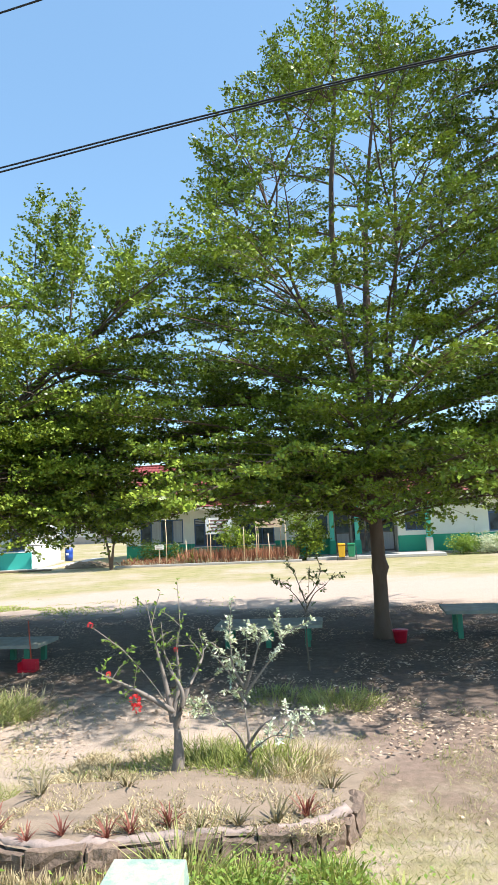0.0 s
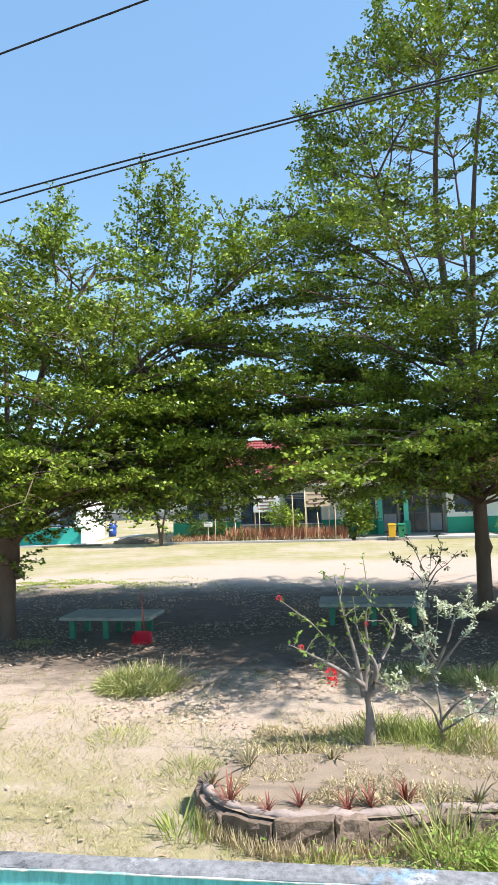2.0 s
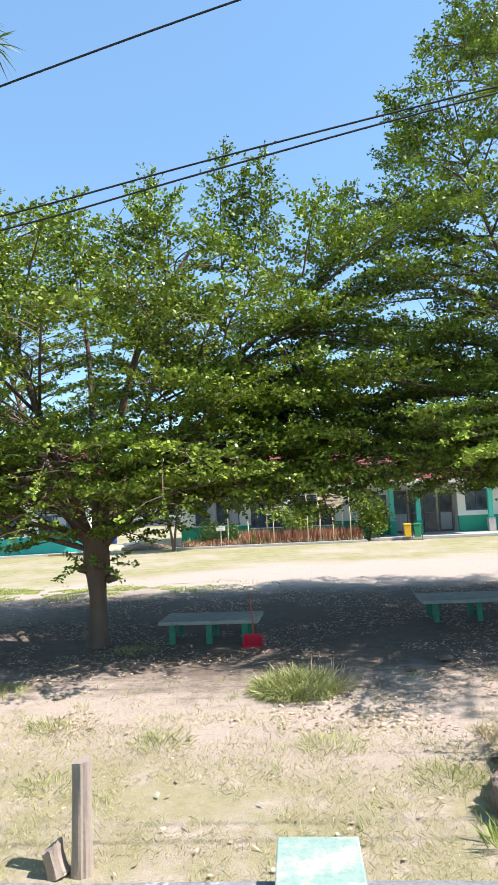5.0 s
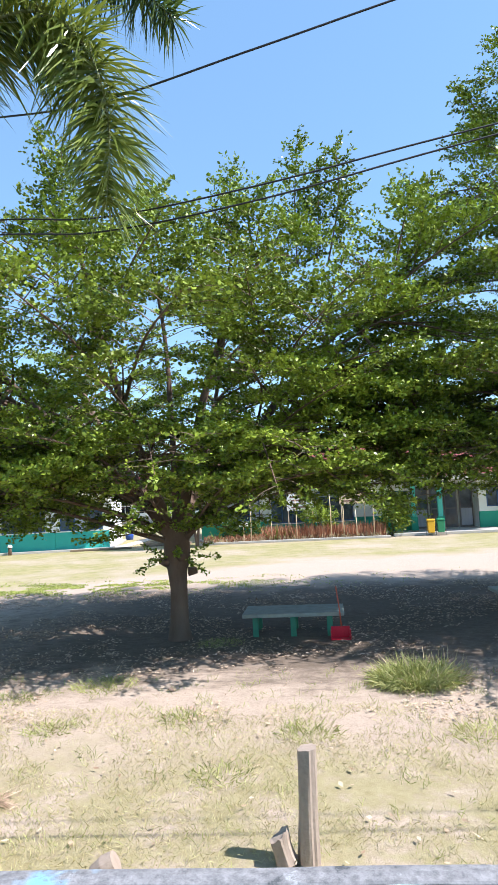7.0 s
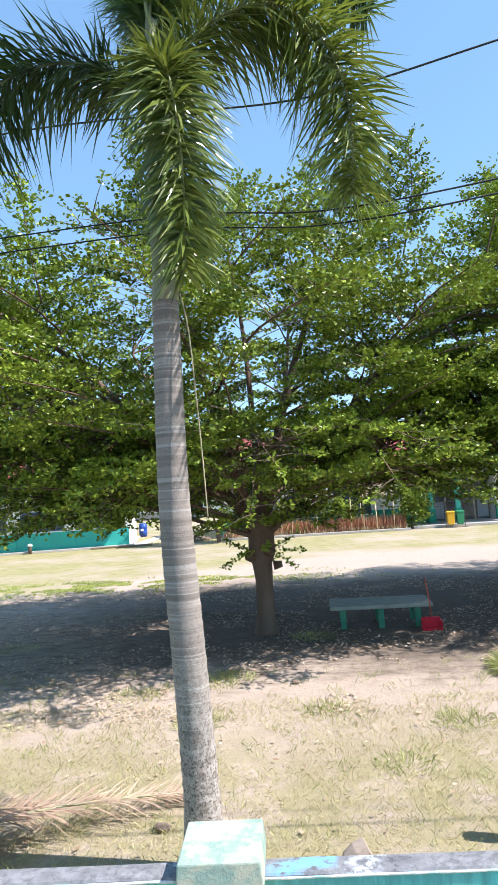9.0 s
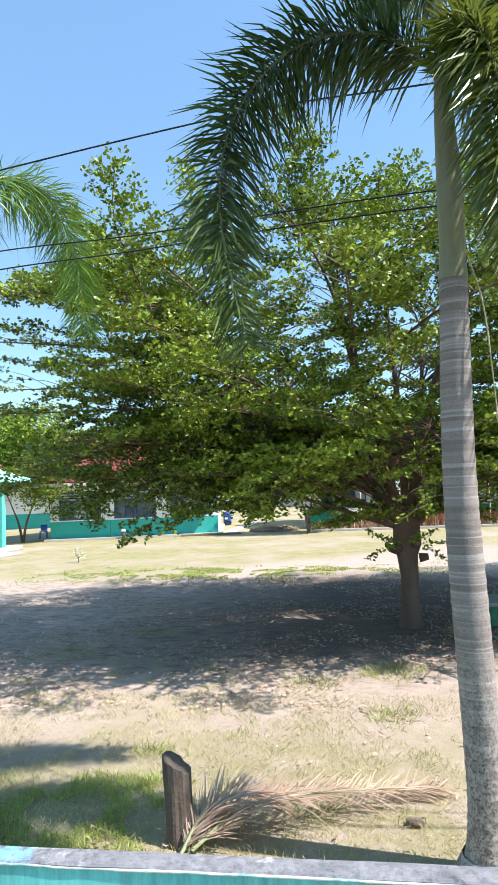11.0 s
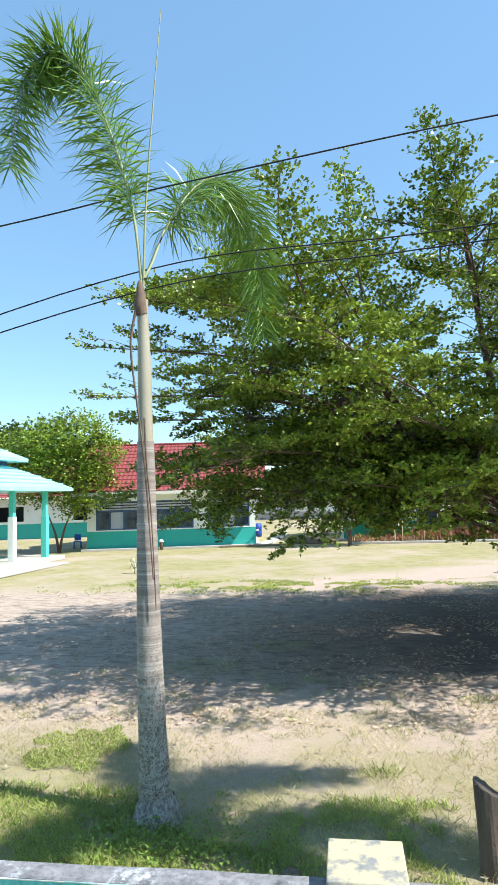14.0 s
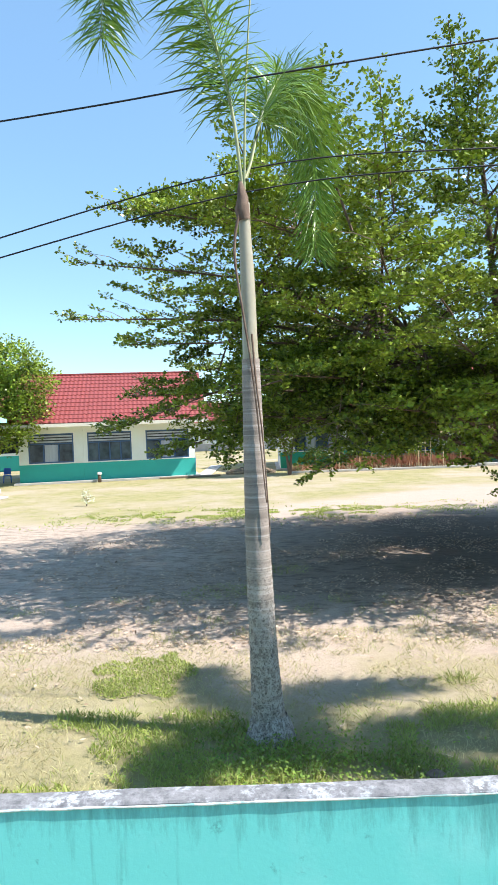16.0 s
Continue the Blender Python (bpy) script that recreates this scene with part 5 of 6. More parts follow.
weeds = np.stack([rng.normal(-12.1, 0.55, 2000), rng.normal(4.95, 0.3, 2000), rng.uniform(0.0, 0.10, 2000)], axis=1)
tagged(piece("broadleaf_weed", blades_mesh("broadleaf_weed", weeds, unit(rng, 2000, 0.4) + np.array([0, 0, 0.3]), unit(rng, 2000) * 0.5 + np.array([0, 0, 1]), rng.uniform(0.02, 0.045, 2000), rng.uniform(0.012, 0.028, 2000), M_FRESH_LEAF)), "low green broadleaf weeds round the palm foot", "weeds", kind="stuff")
lp = np.concatenate([scatter(rng, 46000, -17, 7, 7.6, 18.5, 0.6, -0.1, 3.0), scatter(rng, 800, -17, 5, 3.2, 8.0, 0.6, -0.4, 8.0)])
lp[:, 2] = rng.uniform(0.004, 0.03, len(lp))
# Fallen leaves, strewn thick and pale to imitate dappled sunlight as well.
tagged(piece("leaf_litter", blades_mesh("leaf_litter", lp, unit(rng, len(lp), 0.15), unit(rng, len(lp)) * 0.35 + np.array([0, 0, 1]), rng.uniform(0.03, 0.10, len(lp)), rng.uniform(0.015, 0.045, len(lp)), M_DAPPLE_LITTER)), "fallen dry brown leaves under the trees, paled and thickened like sun dapples", "leaf litter", kind="stuff")
cl = scatter(rng, 3000, -17, 6, 7.0, 18.0, 1.3, 0.0, 12.0)
cl[:, 2] = 0.004
tagged(piece("soil_crumbs", blades_mesh("soil_crumbs", cl, unit(rng, len(cl), 0.4), unit(rng, len(cl)), rng.uniform(0.01, 0.03, len(cl)), rng.uniform(0.01, 0.025, len(cl)), M_DAPPLE_LITTER)), "crumbs of dark soil and gravel on the sand", "gravel", kind="stuff")


def tussock(name, x, y, r, h, n, seed, label, mat=None, z=0.0, spread=0.55, w=0.012, droop=0.9, mess=0.3):
    rg = np.random.default_rng(seed)
    a, q = rg.uniform(0, 2 * math.pi, n), r * np.sqrt(rg.uniform(0, 1, n))
    P = np.stack([x + q * np.cos(a), y + q * np.sin(a) * 0.8, np.full(n, z)], axis=1)
    D = np.stack([np.cos(a) * q / r * spread + rg.normal(scale=mess, size=n), np.sin(a) * q / r * spread + rg.normal(scale=mess, size=n), np.ones(n)], axis=1)
    ob = piece(name, strips_mesh(name, P, D, unit(rg, n, 0.2), h * rg.uniform(0.4, 1.15, n) * (1 - 0.35 * q / r), w * rg.uniform(0.6, 1.3, n), droop * rg.uniform(0.2, 1.4, n), mat or M_TUFT))
    return tagged(ob, label, "grass tuft")


tussock("grass_tussock", -3.72, 9.05, 0.5, 0.62, 4200, 3, "dense yellow-green grass mound on bare sandy ground", M_TUFT, spread=0.5, droop=1.1, w=0.010, mess=0.75)
tussock("grass_tussock", -3.55, 9.2, 0.6, 0.62, 260, 4, "dry seeding grass stalks round a green tussock", M_STRAW, spread=0.7)
tussock("grass_tussock", 1.1, 9.5, 0.55, 0.42, 700, 5, "yellowing grass tussock at the edge of tree shade", M_TUFT)
tussock("grass_tussock", 0.2, 9.8, 0.6, 0.30, 500, 6, "thin grass tussock in tree shade", M_TUFT)
for k, (x, y, r, h, n, shady) in enumerate(((-10.4, 6.45, 0.2, 0.2, 160, False), (-13.1, 10.2, 0.6, 0.13, 420, True), (-7.9, 9.15, 0.45, 0.26, 420, True), (-6.6, 11.5, 0.4, 0.2, 260, True), (-5.1, 7.3, 0.35, 0.24, 260, False), (-3.3, 7.2, 0.4, 0.22, 300, False), (-6.55, 7.8, 0.3, 0.22, 210, False), (-8.0, 7.5, 0.3, 0.22, 220, False), (-2.3, 6.4, 0.35, 0.2, 240, False), (-9.0, 8.6, 0.4, 0.18, 260, True), (-12.0, 11.6, 0.5, 0.12, 300, True), (-5.9, 6.3, 0.3, 0.17, 200, False))):
    tussock("grass_clump", x, y, r, h, n, 400 + k, "low dark grass clump on ground shaded by a tree" if shady else "small yellow-green grass clump growing out of sand", M_TUFT, 0.0, 0.6, 0.008, 0.7, 0.6)
for k, (x, y, r, h, n, z) in enumerate(((-0.35, 7.2, 0.5, 0.42, 330, 0.06), (0.15, 7.0, 0.55, 0.5, 420, 0.06), (0.5, 6.7, 0.4, 0.42, 260, 0.08), (-0.75, 7.0, 0.4, 0.3, 170, 0.07), (-1.25, 6.75, 0.4, 0.24, 140, 0.06), (0.55, 7.3, 0.4, 0.4, 200, 0.03), (-0.2, 6.9, 0.6, 0.36, 300, 0.06))):
    tussock("bed_grass", x, y, r, 1.15 * h, 2 * n, 20 + k, "tall green and straw grass growing in the flower bed", M_GRASS_GREEN if k % 3 == 1 else M_TUFT if k % 3 == 0 else M_STRAW, z, 0.4, 0.009, 0.6, 0.5)
for k, (x, y, h, n) in enumerate(((-0.12, 5.05, 0.85, 170), (0.3, 5.0, 0.45, 420), (0.9, 5.2, 0.36, 320), (-2.05, 5.3, 0.4, 90), (-0.05, 4.6, 0.3, 120), (0.6, 4.6, 0.28, 140), (1.3, 5.0, 0.25, 110), (-1.0, 4.95, 0.18, 120))):
    tussock("edge_grass", x, y, 0.22, h, n, 40 + k, "long grass blades at the foot of the stone edging", M_GRASS_GREEN if k != 0 else M_TUFT, 0.0, 0.5, 0.012, 0.5)
gp = np.stack([rng.normal(0.45, 0.5, 2200), rng.normal(4.85, 0.25, 2200), rng.uniform(0.01, 0.22, 2200)], axis=1)
tagged(piece("broadleaf_weed", blades_mesh("broadleaf_weed", gp, unit(rng, 2200, 0.4) + np.array([0, 0, 0.4]), unit(rng, 2200) * 0.5 + np.array([0, 0, 1]), rng.uniform(0.025, 0.06, 2200), rng.uniform(0.015, 0.03, 2200), M_FRESH_LEAF)), "low green weeds along the stone edging", "weeds", kind="stuff")

# flower bed with stone edging
bp = scatter(rng, 22000, -1.8, 1.0, 5.45, 7.6, 2.0, -0.2, 4.0)
bp[:, 2] = np.interp(bp[:, 1], [5.5, 6.3, 7.6], [0.2, 0.17, 0.01])
grass("bed_dry_grass", bp, rng, 0.08, 0.009, M_STRAW, "dry straw-coloured grass on the flower bed", 0.8)
fp = np.array([(p.x + rng.normal(scale=0.03), p.y - 0.1 + rng.normal(scale=0.03), 0.0) for p in curve_pts([(-2.0, 5.6, 0), (-1.85, 5.4, 0), (-1.35, 5.16, 0), (-0.75, 5.22, 0), (-0.1, 5.38, 0), (0.6, 5.48, 0)], 1700)])
grass("edging_straw", fp, rng, 0.15, 0.007, M_STRAW, "dry straw standing against the stone edging", 0.22, 0.2)
bed = thing("flower_bed", pose(0, 0, 0), "raised sandy flower bed with a curved rough stone edging", "flower bed")
EDGE = curve_pts([(-1.75, 6.35, 0), (-2.02, 5.85, 0), (-1.85, 5.42, 0), (-1.35, 5.2, 0), (-0.75, 5.26, 0), (-0.1, 5.42, 0), (0.6, 5.52, 0), (1.02, 5.8, 0), (1.14, 6.25, 0)], 64)
verts = [(-0.4, 6.5, 0.2)] + [(p.x, p.y, 0.2) for p in EDGE] + [(1.25, 7.0, 0.06), (0.8, 7.7, 0.012), (-0.4, 7.95, 0.012), (-1.5, 7.4, 0.012), (-1.85, 6.8, 0.03)]
piece("bed_soil", mesh_of("bed_soil", verts, [(0, i, i % (len(verts) - 1) + 1) for i in range(1, len(verts))], M_BED), bed)
rs = random.Random(4)
i = 0
while i < 63:
    step = rs.choice((2, 3, 3, 4, 6))
    j = min(64, i + step)
    a, b = EDGE[i], EDGE[j]
    d = (b - a).normalized()
    L = (b - a).length - 0.002
    h = rs.uniform(0.16, 0.23)
    bm = box(bmesh.new(), -L / 2, -0.07, -0.04, L / 2, 0.07, h, 0.012)
    bmesh.ops.subdivide_edges(bm, edges=[e for e in bm.edges if e.calc_length() > 0.05], cuts=3, use_grid_fill=True)
    for v in bm.verts:
        v.co += 0.030 * noise.noise_vector(v.co * 13 + Vector((i * 3.1, 0, 0))) + 0.014 * noise.noise_vector(v.co * 40 + Vector((i * 1.7, 0, 0)))
    s = part("stone", bm, M_STONE, bed)
    s.matrix_basis = Matrix.Translation((a + b) / 2) @ pose(0, 0, 0, rs.uniform(-3, 3), rs.uniform(-3, 3), math.degrees(math.atan2(d.y, d.x)))
    i = j
rim = Tubes()
rim.add([Vector((p.x, p.y + 0.06, 0.196 + 0.012 * noise.noise(p * 6))) for p in EDGE[8:58]], 0, 0, 7, [max(0.008, 0.040 + 0.035 * noise.noise(p * 12)) for p in EDGE[8:58]])
rim.v = [tuple(Vector(v) + 0.022 * noise.noise_vector(Vector(v) * 19) + 0.010 * noise.noise_vector(Vector(v) * 47)) for v in rim.v]
piece("mortar_rim", rim.mesh("mortar_rim", M_STONE_TOP), bed, None, "pale pinkish mortar along the top of the stones")

# one spiky plant with leaves of its own, then copies
blade_v = [(-0.010, 0, 0), (0.010, 0, 0), (-0.013, 0.02, 0.10), (0.0, 0.012, 0.10), (0.013, 0.02, 0.10), (-0.008, 0.06, 0.19), (0.008, 0.06, 0.19), (0, 0.12, 0.25)]
blade_f = [(0, 1, 4, 3), (0, 3, 2), (2, 3, 6, 5), (3, 4, 6), (5, 6, 7)]


def spiky(name, mat, label, m, n, seed):
    rg = random.Random(seed)
    ob = thing(name, m, label, "plant", "spiky bed plants")
    me = mesh_of("blade", blade_v, blade_f, mat)
    for k in range(n):
        piece("blade", me, ob, pose(0, 0, -0.01, 0, 0, k * 137.5) @ pose(0, 0.008, 0, -rg.uniform(2, 42), 0, 0) @ Matrix.Scale(rg.uniform(0.6, 1.0), 4))
    return ob


RED = [(-1.74, 5.42), (-1.42, 5.31), (-1.18, 5.42), (-0.81, 5.40), (-0.64, 5.47), (-0.36, 5.58), (0.72, 5.78)]
DULL = [(-1.95, 5.68), (-0.1, 5.56), (0.19, 5.62), (0.49, 5.66), (-1.70, 6.15), (-1.45, 6.4), (-1.2, 6.6), (-0.95, 6.35), (0.92, 6.34)]
red0 = spiky("spiky_plant", M_RED_LEAF, "spiky red-leaved bromeliad planted behind the stone edging", pose(*RED[0], 0.2), 15, 1)
for k, (x, y) in enumerate(RED[1:]):
    copy_thing(red0, pose(x, y, 0.2, 0, 0, 40 * k) @ Matrix.Scale(0.62 + 0.08 * (k % 5) + (0.4 if k == 5 else 0), 4))
dull0 = spiky("spiky_plant", M_DULL_BLADE, "spiky dull brown-green bromeliad in the flower bed", pose(*DULL[0], 0.2), 13, 2)
for k, (x, y) in enumerate(DULL[1:]):
    copy_thing(dull0, pose(x, y, 0.19 - 0.09 * max(0, y - 6), 0, 0, 55 * k) @ Matrix.Scale(0.8 + 0.12 * (k % 4), 4))


def leafy_shrub(name, x, y, z, branches, label, mat, leaf_len, leaf_w, seed, bark, count=14, start=0.45, r0=0.03):
    """An open shrub: crooked branches with single leaves towards their ends."""
    rg = np.random.default_rng(seed)
    ob = thing(name, pose(0, 0, 0), label, "shrub")
    tb = Tubes()
    P, D = [], []
    for k, ctrl in enumerate(branches):
        pts = curve_pts([(x + a, y + b, z + c) for a, b, c in ctrl], 14)
        tb.add(pts, 0, 0, 6, [max(0.004, (r0 if k == 0 else r0 * 0.36) * (1 - min(1, i / 14 * (2.2 if k == 0 else 1.1))) + 0.008 * (1 - i / 14)) for i in range(15)])
        for side in range(5):
            q = rg.uniform(start, 0.95)
            i = int(q * 14)
            e = pts[i] + Vector(rg.normal(scale=0.12, size=3)) + Vector((0, 0, 0.08))
            tb.add([pts[i], pts[i].lerp(e, 0.5) + Vector((0, 0, 0.02)), e], 0.006, 0.003, 4)
            for _ in range(count):
                u = rg.uniform(0.2, 1.1)
                P.append(pts[i].lerp(e, u)), D.append(Vector(unit(rg, 1, 0.6)[0]) + (e - pts[i]).normalized() * 0.6)
        for _ in range(count):
            q = rg.uniform(start, 1.0)
            i = min(13, int(q * 14))
            P.append(pts[i].lerp(pts[i + 1], rg.uniform())), D.append(Vector(unit(rg, 1, 0.7)[0]))
    piece("stem", tb.mesh("stem", bark), ob)
    n = len(P)
    L = leaf_len * rg.uniform(0.5, 1.25, n)
    tagged(piece("foliage", blades_mesh("foliage", np.array(P), np.array(D), unit(rg, n) * 0.6 + np.array([0, 0, 1]), L, L * leaf_w, mat), ob), kind="stuff")
    return ob


M_GREY_BARK = surface("grey_bark", (0.24, 0.20, 0.17), (0.12, 0.10, 0.085), 0.85, 8, 40, 0.8, 0.5)
fs = leafy_shrub("flowering_shrub", -0.6, 6.85, 0.1, [
    [(0, 0, -0.1), (0.02, 0, 0.3), (-0.03, 0, 0.55), (-0.2, -0.02, 0.85), (-0.5, -0.05, 1.2), (-0.82, -0.08, 1.45)],
    [(-0.03, 0, 0.5), (-0.1, 0, 0.9), (-0.2, 0, 1.3), (-0.28, 0, 1.7)],
    [(-0.02, 0, 0.55), (0.03, 0.05, 0.9), (0.02, 0.05, 1.25), (0.1, 0.05, 1.55)],
    [(0, 0, 0.5), (0.15, 0, 0.85), (0.3, 0, 1.15), (0.25, 0.05, 1.4)],
    [(-0.02, 0, 0.6), (-0.3, -0.1, 0.8), (-0.6, -0.2, 0.98), (-0.75, -0.2, 1.05)],
    [(0, 0, 0.45), (0.1, -0.1, 0.8), (-0.05, -0.1, 1.1), (-0.1, -0.1, 1.5)]], "sparse thorny shrub with grey stem, green leaves and red flowers", M_FRESH_LEAF, 0.052, 0.5, 5, M_GREY_BARK, 14, 0.45, 0.072)
for k, (a, b, c, s) in enumerate(((-0.34, -0.25, 0.78, 0.65), (-0.33, -0.22, 0.70, 0.55), (-0.84, -0.1, 1.48, 0.35), (0.02, 0.0, 1.2, 0.3), (-0.62, -0.2, 1.02, 0.3))):
    n = 46
    rg = np.random.default_rng(60 + k)
    c0 = np.array([-0.6 + a, 6.85 + b, 0.1 + c])
    o = unit(rg, n) * 0.055 * s
    piece("flower", blades_mesh("flower", c0 + o, o / 0.05 + np.array([0, 0, 0.2]), unit(rg, n), np.full(n, 0.045 * s), np.full(n, 0.04 * s), M_PETAL), fs, None, "cluster of small red flowers")
leafy_shrub("pale_shrub", 0.1, 6.95, 0.08, [
    [(0, 0, -0.1), (0.02, 0, 0.3), (-0.02, 0, 0.7), (0.0, 0, 1.0), (0.05, 0, 1.38)],
    [(0, 0, 0.65), (-0.15, 0, 0.95), (-0.35, 0, 1.2), (-0.42, 0, 1.36)],
    [(0, 0, 0.75), (0.2, 0, 1.0), (0.36, 0, 1.2), (0.42, 0.05, 1.36)],
    [(0, 0, 0.8), (-0.1, -0.1, 1.05), (-0.12, -0.1, 1.3), (-0.2, -0.1, 1.42)],
    [(0, 0, 0.8), (0.12, -0.1, 1.1), (0.2, -0.1, 1.36), (0.25, -0.1, 1.42)],
    [(0, 0, 0.25), (0.2, -0.1, 0.5), (0.5, -0.1, 0.62), (0.78, -0.1, 0.6)],
    [(0, 0, 0.2), (-0.1, -0.15, 0.45), (-0.35, -0.2, 0.62), (-0.5, -0.2, 0.6)],
    [(0, 0, 0.15), (0.1, -0.2, 0.3), (0.3, -0.3, 0.45), (0.5, -0.3, 0.42)]], "pale variegated shrub with cream-green leaves in the flower bed", M_PALE_LEAF, 0.050, 0.42, 8, M_GREY_BARK, 50, 0.45, 0.026)
leafy_shrub("sapling", 0.58, 11.4, 0, [
    [(0, 0, -0.05), (-0.02, 0, 0.5), (0.0, 0, 1.0), (0.05, 0, 1.3), (0.1, 0, 1.72)],
    [(0, 0, 0.95), (-0.15, 0, 1.2), (-0.35, 0, 1.4), (-0.6, 0, 1.52)],
    [(0, 0, 1.0), (0.15, 0, 1.25), (0.35, 0, 1.4), (0.52, 0, 1.6)],
    [(0, 0, 1.1), (-0.1, 0, 1.4), (-0.2, 0, 1.65), (-0.25, 0, 1.75)],
    [(0, 0, 1.15), (0.2, 0.1, 1.4), (0.3, 0.1, 1.75)]], "thin young sapling with sparse dark leaves", M_LEAF_DARK, 0.08, 0.5, 9, M_TWIG, 9, 0.4, 0.018)


def stump(name, x, y, h, r, label, mat, lean=0.0, seed=1, jag=0.04, sides=28):
    """An uneven round of wood with furrowed sides and a broken top."""
    rings = 9
    pts = [(lean * h * u, 0, h * u) for u in [-0.05] + [k / (rings - 1) for k in range(rings)]]
    tb = Tubes().add(pts, 0, 0, sides, [r * (1.12 - 0.16 * min(1, k / 4)) for k in range(rings + 1)], cap=True)
    out = []
    for a, b, c in tb.v:
        w = math.atan2(b, a - lean * h * c / h)
        q = 1 + 0.16 * noise.noise(Vector((math.cos(w) * 2.5, math.sin(w) * 2.5, c * 1.5 + seed))) + 0.10 * noise.noise(Vector((math.cos(w) * 8, math.sin(w) * 8, c * 2 + seed)))
        top = jag * (a - lean * h) / r + 0.7 * abs(jag) * noise.noise(Vector((math.cos(w) * 5, math.sin(w) * 5, seed * 3.3))) if c > h * 0.95 else 0
        out.append((lean * c + (a - lean * c) * q, b * q, c + top))
    tb.v = out
    ob = piece(name, tb.mesh(name, mat, False), None, pose(x, y, 0))
    return tagged(ob, label, "post")


M_STUMP = surface("dark_stump", (0.10, 0.075, 0.06), (0.22, 0.17, 0.13), 0.95, 7, 30, 0.8, 0.8, (1, 1, 0.2))
stump("wooden_post", -5.1, 5.0, 0.74, 0.070, "weathered round wooden post standing in dry grass", M_POST, 0.02, 1, 0.01)
stump("wooden_stub", -5.26, 4.97, 0.16, 0.07, "short broken wooden stub beside a post", M_POST, -0.3, 2, 0.05)
stump("tree_stump", -9.68, 4.93, 0.56, 0.105, "dark tree stump with a jagged slanted top", M_STUMP, -0.03, 3, -0.07)
husk = thing("coconut_husk", pose(-6.5, 4.82, 0.03, 20, 60, 30), "broken dry hollow husk lying on the ground", "husk")
piece("shell", Tubes().add([(0, 0, -0.11), (0, 0, -0.06), (0, 0, 0.02), (0, 0, 0.1), (0, 0, 0.09), (0, 0, -0.02)], 0, 0, 14, [0.03, 0.07, 0.085, 0.075, 0.06, 0.05]).mesh("shell", M_POST, False), husk)
dead = thing("fallen_frond", pose(0, 0, 0), "dry brown fallen palm frond leaning on a stump", "palm frond")
for k, ctrl in enumerate(([(-9.55, 4.75, 0.03), (-9.2, 5.0, 0.22), (-8.7, 5.3, 0.2), (-8.1, 5.65, 0.1), (-7.7, 5.85, 0.03)], [(-9.62, 4.72, 0.02), (-9.5, 4.9, 0.2), (-9.25, 5.1, 0.28), (-8.95, 5.25, 0.2)])):
    frond(dead, ctrl, 300 + k, M_DRY_FROND, 190 if k == 0 else 120, 0.46, False, 0.010, 0.25, "dry_frond", 0.05, (0.7, 1.6))


# ---- benches and tools ----
def bench(x, y, length, depth, h, turn, label, legs=(0.08, 0.5, 0.9)):
    ob = thing("concrete_bench", pose(x, y, 0, 0, 0, turn), label, "bench", "yard benches")
    bm = box(bmesh.new(), -0.1, -0.08, h - 0.07, length + 0.1, depth + 0.06, h, 0.012)
    for v in bm.verts:
        v.co += 0.006 * noise.noise_vector(v.co * 5)
    part("seat_slab", bm, M_BENCH_TOP, ob, "worn grey concrete slab")
    for q in legs:
        for yy in (0.0, depth - 0.1):
            box_part("leg", (length * q - 0.05, yy, 0, length * q + 0.05, yy + 0.09, h - 0.07), M_BENCH_GREEN, ob, 0.006)
    return ob


bench(-6.15, 11.95, 1.62, 0.75, 0.42, -2, "worn concrete bench with green legs under a tree")
bench(-1.25, 13.2, 1.95, 0.8, 0.44, 0, "concrete bench with green legs in deep shade")
bench(3.35, 13.7, 2.3, 0.85, 0.56, -3, "concrete slab bench with dark legs in deep shade")
pan = thing("dustpan", pose(-4.52, 11.72, 0), "red plastic dustpan with a long upright handle", "dustpan")
bm = bmesh.new()
box(bm, -0.16, -0.02, 0.0, 0.16, 0.0, 0.2, 0.004), box(bm, -0.17, -0.16, 0.0, -0.155, 0.0, 0.16), box(bm, 0.155, -0.16, 0.0, 0.17, 0.0, 0.16), box(bm, -0.155, -0.18, 0.0, 0.155, -0.02, 0.012)
part("pan", bm, M_RED_PLASTIC, pan)
piece("handle", Tubes().add([(0.02, -0.01, 0.18), (0.0, -0.02, 0.5), (-0.04, 0.0, 0.88)], 0.012, 0.012, 8, cap=True).mesh("handle", M_RED_STICK), pan, None, "thin red stick handle")
pail = thing("red_bucket", pose(2.32, 13.45, 0), "red plastic bucket standing beside the tree trunk", "bucket")
piece("body", Tubes().add([(0, 0, 0), (0, 0, 0.005), (0, 0, 0.24), (0, 0, 0.25), (0, 0, 0.24)], 0, 0, 16, [0.09, 0.11, 0.15, 0.165, 0.14]).mesh("body", M_RED_PLASTIC), pail)
for k, (x, y, s) in enumerate(((-0.55, 10.1, 0.09), (-2.1, 9.9, 0.07), (-6.9, 8.9, 0.05), (-1.5, 10.4, 0.08), (-7.95, 5.3, 0.055), (-11.1, 4.7, 0.06), (-10.9, 4.6, 0.05))):
    bm = bmesh.new()
    bmesh.ops.create_icosphere(bm, subdivisions=2, radius=s)
    for v in bm.verts:
        v.co = Vector((v.co.x * 1.3, v.co.y, v.co.z * 0.6)) + 0.3 * s * noise.noise_vector(v.co * 9 + Vector((k, 0, 0)))
    st = part("field_stone", bm, M_STONE, None)
    st.matrix_basis = pose(x, y, s * 0.35)
    tagged(st, "small rough grey stone on sandy ground", "stone", "field stones")


